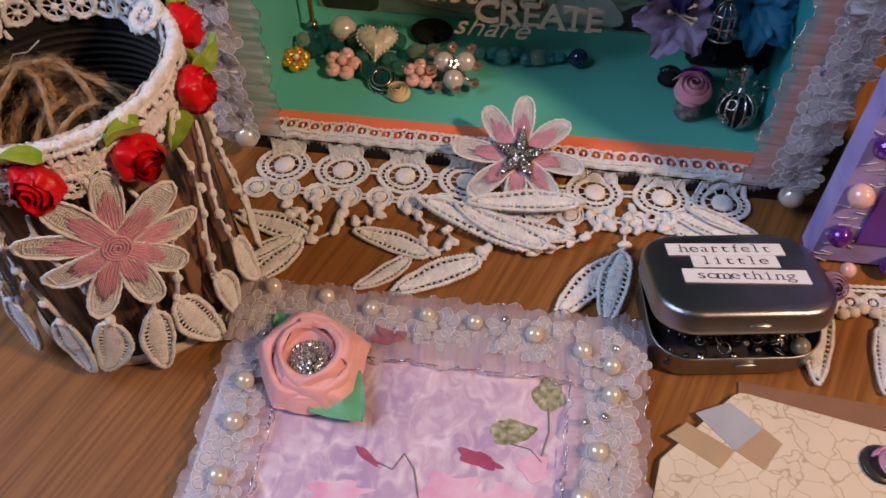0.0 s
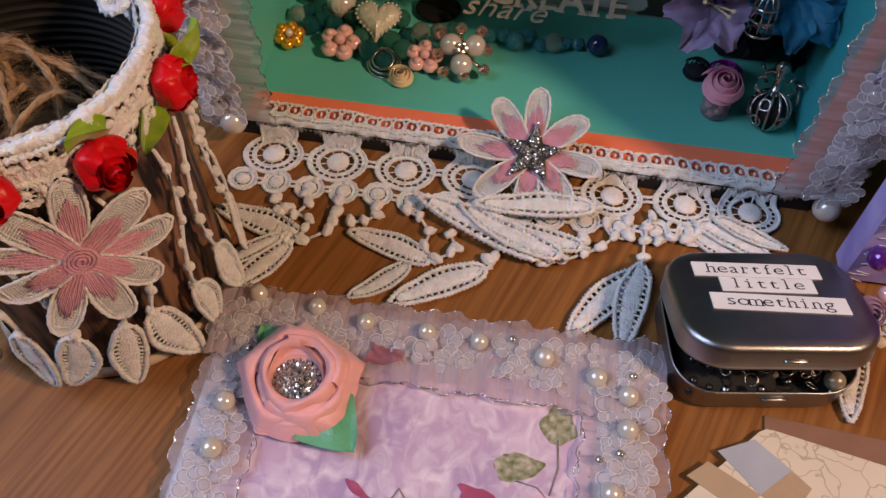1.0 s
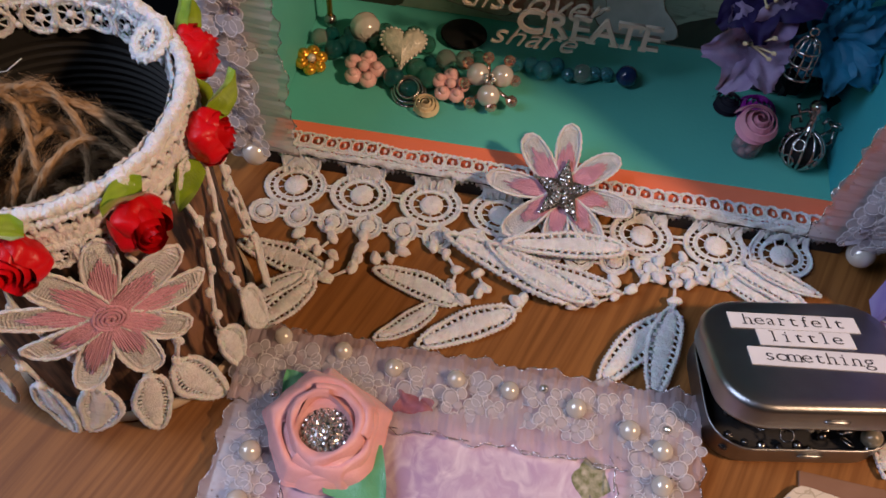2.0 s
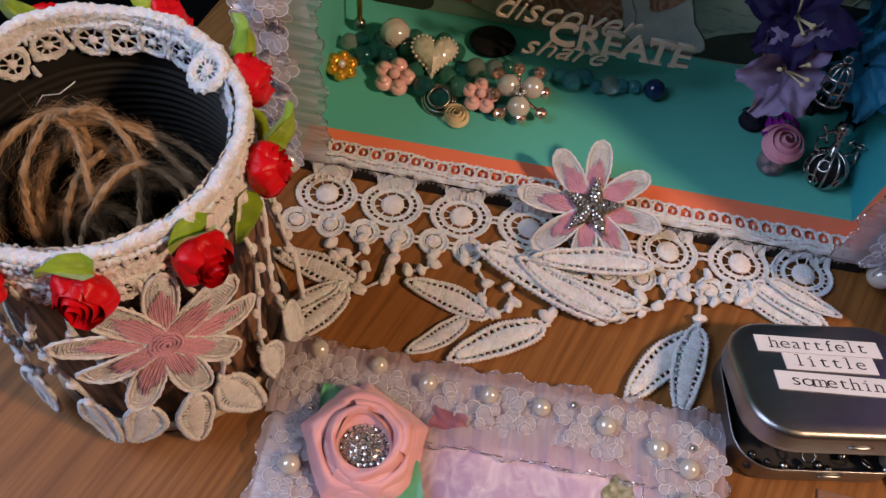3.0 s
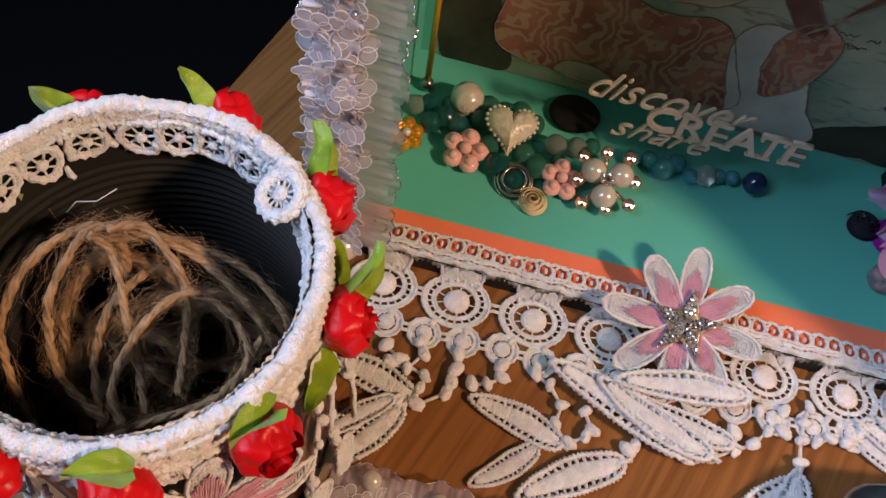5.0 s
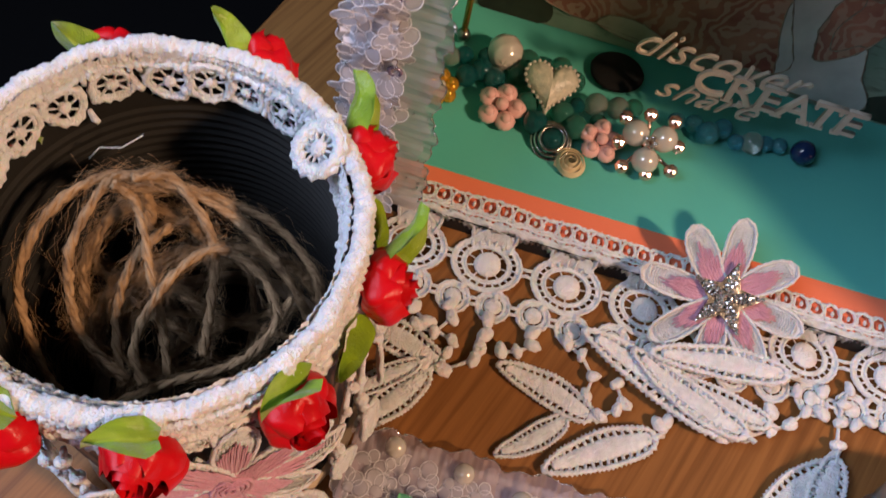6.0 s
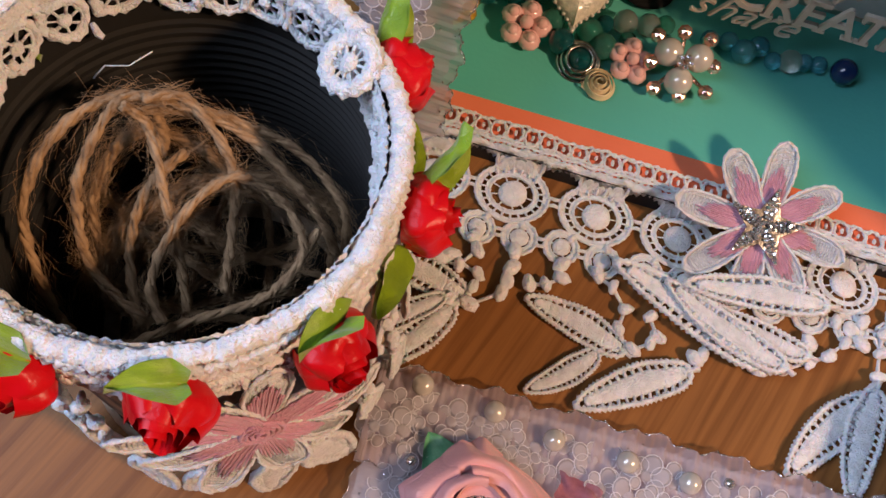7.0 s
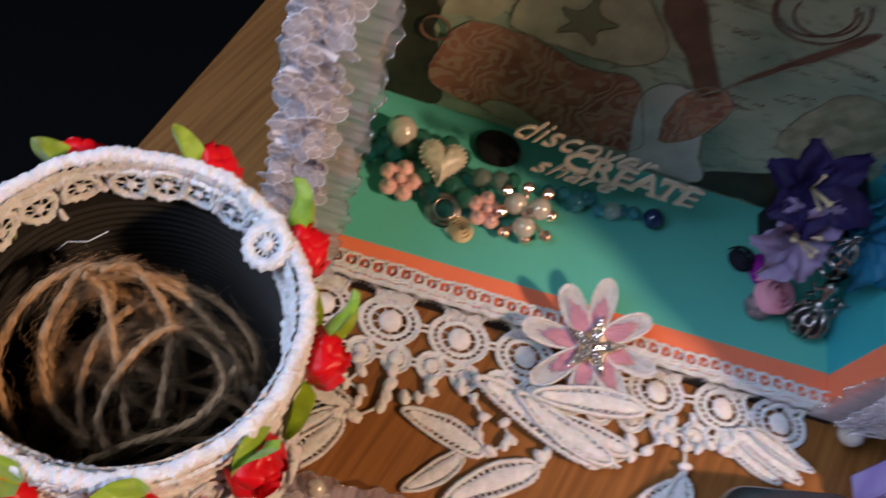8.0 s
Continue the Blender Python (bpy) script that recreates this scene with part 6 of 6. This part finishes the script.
# chipboard words standing before the print
words = thing("chipboard_words", "pale cut-out chipboard words discover CREATE share", "lettering", BOX @ pose(0, 0.0762, 0, 90))
text("discover", 0.0185, CHIP, pose(0.0755, 0.0440, 0, 0, 0, 0), words, 0.45, 0.0006, "script_word", squeeze=0.88, weight=-0.00022)
cap = lambda ch, x: text(ch, 0.0165, CHIP, pose(x, 0.0350, 0.0006), words, 0.0, 0.0007, "capital_letter", weight=0.00018)
for ch, x in zip("CREATE", (0.0772, 0.0873, 0.0966, 0.1060, 0.1152, 0.1238)):
    cap(ch, x)
for x, y, w in ((0.0846, 0.0296, 0.0040), (0.0903, 0.0296, 0.0036), (0.0846, 0.0404, 0.0036), (0.0944, 0.0296, 0.0030), (0.0944, 0.0404, 0.0030), (0.1014, 0.0296, 0.0038), (0.1106, 0.0296, 0.0038), (0.1152, 0.0296, 0.0044), (0.1216, 0.0296, 0.0030), (0.1216, 0.0404, 0.0030)):
    part("serif", Geo().box((x - w / 2, y - 0.0005, -0.0001), (x + w / 2, y + 0.0005, 0.0013)), CHIP, words, smooth=False)
for x in (0.1112, 0.1192, 0.0812):
    part("serif", Geo().box((x - 0.0005, 0.0378, -0.0001), (x + 0.0005, 0.0408, 0.0013)), CHIP, words, smooth=False)
text("share", 0.0150, CHIP, pose(0.0785, 0.0262, 0, 0, 0, 0), words, 0.45, 0.0006, "script_word", squeeze=1.05, weight=-0.00020)

# fabric blooms and charms at the far end
LILAC = mat("lilac_fabric_petal", (0.44, 0.36, 0.54), 0.7, second=(0.18, 0.12, 0.28), scale=120, bump=0.3, trans=0.2)
INDIGO = mat("indigo_fabric_petal", (0.024, 0.012, 0.10), 0.7, second=(0.010, 0.005, 0.045), scale=120, bump=0.3, trans=0.2)
CYAN = mat("turquoise_fabric_petal", (0.015, 0.20, 0.34), 0.6, second=(0.008, 0.12, 0.24), scale=120, bump=0.3, trans=0.2)
MAGENTA = mat("magenta_bead", (0.28, 0.01, 0.30), 0.45, bump=0.2)
# Navy of the low flowers, darkened so the added block reads as shadow.
NAVY = mat("navy_fabric", (0.004, 0.004, 0.014), 0.8, bump=0.3)


def bloom(x, y, z, R, n, material, heading, tilt, label, seed, stamens=True):
    q = random.Random(seed)
    ob = thing("fabric_flower", label, "flower", BOX @ pose(x, y, z, 0, 0, heading) @ pose(0, 0, 0, tilt), "fabric flowers")
    for i in range(n):
        a = TURN * (i + q.uniform(-0.12, 0.12)) / n
        W, cup, L = R * q.uniform(0.30, 0.40), q.uniform(0.1, 0.5) * R, R * q.uniform(0.85, 1.1)
        tw = q.uniform(-0.5, 0.5)

        def fn(u, v):
            s = 0.05 + 0.95 * u
            w = W * math.sin(math.pi * min(0.93, s ** 0.9)) ** 0.7
            yy = (v - 0.5) * 2
            return (L * s, w * yy, cup * math.sin(math.pi * 0.7 * s) + 0.35 * w * yy * yy + tw * w * yy * s + 0.06 * R * math.sin(9 * s + 4 * yy + i) + 0.05 * R * math.sin(17 * s * yy + 2 * i))
        part("petal", Geo().grid(fn, 10, 8).moved(Matrix.Rotation(a, 4, "Z")), material, ob)
    if stamens:
        for i in range(4):
            a = q.uniform(0, TURN)
            e = (R * 0.3 * math.cos(a), R * 0.3 * math.sin(a), R * 0.55)
            part("stamen", Geo().tube([(0, 0, 0), (e[0] * 0.5, e[1] * 0.5, e[2] * 0.6), e], 0.0004, 4).ball(e, (0.0009, 0.0009, 0.0016), 6, 5), CREAMRESIN, ob, "cream stamen")
    return ob


bloom(0.1540, 0.0570, 0.0560, 0.0180, 6, LILAC, 10, 52, "lilac fabric flower with cream stamens against the back", 4)
bloom(0.1545, 0.0700, 0.0680, 0.0200, 6, INDIGO, -20, 50, "indigo fabric flower with cream stamens", 5)
bloom(0.1830, 0.0640, 0.0580, 0.0190, 8, CYAN, 5, 60, "turquoise fabric flower in the box corner", 6, False)
bloom(0.1800, 0.0780, 0.0800, 0.0190, 7, CYAN, 40, 62, "turquoise fabric flower in the box corner", 8, False)
bloom(0.1740, 0.0820, 0.0380, 0.0200, 7, NAVY, 30, 60, "dark navy fabric flower low in the corner", 9, False)
bloom(0.1900, 0.0800, 0.0300, 0.0170, 7, NAVY, 80, 60, "dark navy fabric flower low in the corner", 10, False)
# Added block, near-black to stand for the shadow behind the flowers.
solo("foam_pillar", Geo().box((-0.013, -0.010, 0), (0.011, 0.008, 0.046), 0.003), NAVY, "near-black block added for the shadow behind the flowers", "block", in_box(0.1810, 0.0930))
for x, y, z, r in ((0.1720, 0.0700, 0.020, 0.0080), (0.1610, 0.0730, 0.017, 0.0060)):
    solo("ribbon_ball", swirl_rose(r, x), MAGENTA if r > 0.007 else NAVY, "dark purple ribbon ball on the floor", "embellishment", in_box(x, y, BZ0 + r * 0.55))
bottle = thing("corked_bottle", "tiny glass bottle topped with a pink resin rose", "bottle", in_box(0.1680, 0.0520))
part("glass_body", Geo().lathe([(0.0, 0.0004), (0.0050, 0.0004), (0.0056, 0.0015), (0.0056, 0.0095), (0.0040, 0.0120), (0.0036, 0.0140)], 24), mat("smoky_glass", (0.50, 0.42, 0.50), 0.08, transmit=0.6, alpha=0.7), bottle, "clear glass body")
part("rose_stopper", swirl_rose(0.0082, 0.2), PINKRESIN, bottle, "pink resin rose", at=pose(-0.0005, -0.001, 0.0165, 16))
for i in range(9):
    a = TURN * i / 9
    part("pink_bead", Geo().ball((0.0030 * math.cos(a), 0.0030 * math.sin(a), 0.0022 + 0.0016 * (i % 3)), 0.0015, 8, 5), PEARLPINK, bottle)
# openwork silver perfume charm
charm = thing("silver_charm", "antique silver openwork perfume-bottle charm", "charm", in_box(0.1875, 0.0500, BZ0 + 0.0075) @ pose(0, 0, 0, -28, 10, 12))
for i in range(6):
    m = pose(0, 0, 0, 0, 0, 30 * i) @ pose(0, 0, 0, 90)
    part("cage_hoop", Geo().tube(circle(0, 0, 0.0078, 26), 0.0006, 5, True).moved(m), SILVER, charm)
for i in range(14):
    q = random.Random(i)
    d = Vector((q.gauss(0, 1), q.gauss(0, 1), q.gauss(0, 1))).normalized()
    m = Matrix.Translation(d * 0.0076) @ d.to_track_quat("Z", "Y").to_matrix().to_4x4()
    part("scroll", Geo().tube(circle(0, 0, 0.0022, 14), 0.0005, 5, True).moved(m), SILVER, charm)
part("dark_core", Geo().ball((0, 0, 0), 0.0064, 14, 9), BLACKCARD, charm)
part("neck", Geo().lathe([(0.0034, 0.0060), (0.0018, 0.0085), (0.0014, 0.0120), (0.0026, 0.0130), (0.0014, 0.0140), (0.0034, 0.0165), (0.0024, 0.0190), (0.0, 0.0196)], 16), SILVER, charm)
part("spout", Geo().tube([(0, 0, 0.0135), (-0.003, 0.001, 0.0150), (-0.0052, 0.002, 0.0135), (-0.0070, 0.002, 0.0165)], 0.0008, 6), SILVER, charm)
for k, s in enumerate((1, -1)):
    part("side_handle", Geo().tube([(s * 0.0040, 0, 0.0050), (s * 0.0085, 0, 0.0080), (s * 0.0090, 0, 0.0120), (s * 0.0060, 0, 0.0130), (s * 0.0046, 0, 0.0105)], 0.0007, 6), SILVER, charm)
part("hanging_link", Geo().tube(circle(0.0105, 0, 0.0028, 16, 0.0110), 0.0006, 5, True), SILVER, charm)
part("hanging_link", Geo().tube([(0.0105, 0, 0.0085), (0.0108, 0, 0.0040), (0.0085, 0, 0.0020)], 0.0007, 5), SILVER, charm)
cage = thing("birdcage_charm", "small silver wire birdcage charm hung on blue petals", "charm", in_box(0.1715, 0.0500, 0.0520) @ pose(0, 0, 0, -12))
for i in range(10):
    a = TURN * i / 10
    part("cage_wire", Geo().tube([(0.0044 * math.cos(a), 0.0044 * math.sin(a), 0), (0.0044 * math.cos(a), 0.0044 * math.sin(a), 0.0100), (0.0030 * math.cos(a), 0.0030 * math.sin(a), 0.0132), (0, 0, 0.0150)], 0.00032, 4), SILVER, cage)
for z, r in ((0.0, 0.0047), (0.0050, 0.0044), (0.0100, 0.0045)):
    part("cage_band", Geo().tube(circle(0, 0, r, 20, z), 0.0005, 5, True), SILVER, cage)
part("cage_loop", Geo().tube([(0.0014 * math.cos(TURN * i / 12), 0, 0.0165 + 0.0014 * math.sin(TURN * i / 12)) for i in range(12)], 0.0004, 5, True), SILVER, cage)

# ---- purple canvas, its lace, the tag's patches ----
for x, y, m, r in ((0.0062, 0.0400, PEARLPINK, 0.0046), (0.0064, 0.0186, PEARLVIOLET, 0.0044), (0.0062, 0.0630, PEARLVIOLET, 0.0046), (0.0062, 0.0860, PEARLPINK, 0.0046), (0.030, 0.0045, PEARLVIOLET, 0.0044)):
    pearl(purple, (x, y, 0.0034), r, m)
g = Geo()
for i in range(60):
    a = TURN * q.random()
    x, y = rnd.uniform(0.001, 0.012), rnd.uniform(0.002, 0.12)
    L = rnd.uniform(0.002, 0.006)
    g.tube([(x, y, 0.0003), (x + L * 0.9, y + L * rnd.uniform(-0.5, 0.5), 0.0003)], 0.00025, 4)
part("pale_scratch", g, VEIL, purple)
lace_p = thing("canvas_lace", "cream lace trim with a lilac rose below the purple canvas", "lace", pose(0.1756, 0.1985, 0))
part("paper_rose", swirl_rose(0.0060, 0.1), mat("dusty_lilac_paper", (0.36, 0.24, 0.42), 0.7, bump=0.2), lace_p, "dusty lilac rolled rose", at=pose(0, 0, 0.0055, 40))
pearl(lace_p, (0.006, 0.006, 0.0085), 0.0030, PEARLPINK)
g = Geo()
for i in range(9):
    x = -0.002 + 0.0085 * i
    for r in (0.0040, 0.0028):
        g.tube(circle(x, -0.003 - 0.0006 * i, r, 18, 0.0012), 0.0008, 5, True, 0.25)
    g.ball((x, -0.003 - 0.0006 * i, 0.0012), (0.0014, 0.0014, 0.0009), 8, 5)
for dy in (0.0025, 0.0045):
    g.tube([(-0.006 + 0.08 * i / 60, dy - 0.005 * i / 60, 0.0012) for i in range(61)], 0.0007, 5, False, 0.25)
part("lace_band", g, COTTON, lace_p)
LP = pose(0.1756, 0.1985, 0).inverted()
for tx, ty, sx, sy, s in ((0.1605, 0.1600, 0.1712, 0.1915, 0), (0.1830, 0.1560, 0.1900, 0.1830, 1), (0.1960, 0.1660, 0.1930, 0.1900, 2)):
    leaf_on_table((tx, ty), (sx, sy), 0.0010, lace_p, LP, LEAF_SHAPES[s])
for i in range(7):
    part("thread_bead", Geo().ball((-0.006 + 0.004 * i, -0.0085 + 0.0012 * math.sin(i * 2), 0.0022), (0.0026, 0.0024, 0.0021), 9, 6), CREAM, lace_p)
TINV = pose(0.1307, 0.1576, 0.0010, 0, 0, -18.5).inverted()
for pts, m in (([(0.1156, 0.1490), (0.1280, 0.1530), (0.1375, 0.1432), (0.1263, 0.1352)], mat("blue_grey_paper_patch", (0.36, 0.38, 0.42), 0.7, scale=60, bump=0.1)),
               ([(0.1046, 0.1408), (0.1120, 0.1455), (0.1263, 0.1352), (0.1200, 0.1290)], mat("tan_paper_patch", (0.42, 0.30, 0.18), 0.7, scale=60, bump=0.1)),
               ([(0.1263, 0.1352), (0.1375, 0.1432), (0.1425, 0.1375), (0.1345, 0.1285)], mat("tan_speckled_patch", (0.40, 0.28, 0.17), 0.7, scale=200, bump=0.1))):
    loc = [TINV @ Vector((x, y, 0)) for x, y in pts]
    area2 = sum(loc[i].x * loc[(i + 1) % 4].y - loc[(i + 1) % 4].x * loc[i].y for i in range(4))
    loc = [(p.x, p.y) for p in (loc if area2 > 0 else loc[::-1])]
    part("paper_patch", Geo().prism(loc, 0.0016, 0.0018), m, tag, "pasted paper patch", smooth=False)
c = TINV @ Vector((0.1730, 0.1300, 0))
part("dark_disc", Geo().ball((c.x, c.y, 0.0022), (0.0070, 0.0070, 0.0012), 22, 6), mat("dark_button", (0.035, 0.03, 0.028), 0.3), tag, "dark round button")
part("pink_flower", swirl_rose(0.0062, 0.5), mat("pink_fabric_rose", (0.80, 0.34, 0.48), 0.6, bump=0.2), tag, "pink rolled rose", at=pose(c.x + 0.003, c.y, 0.0052))
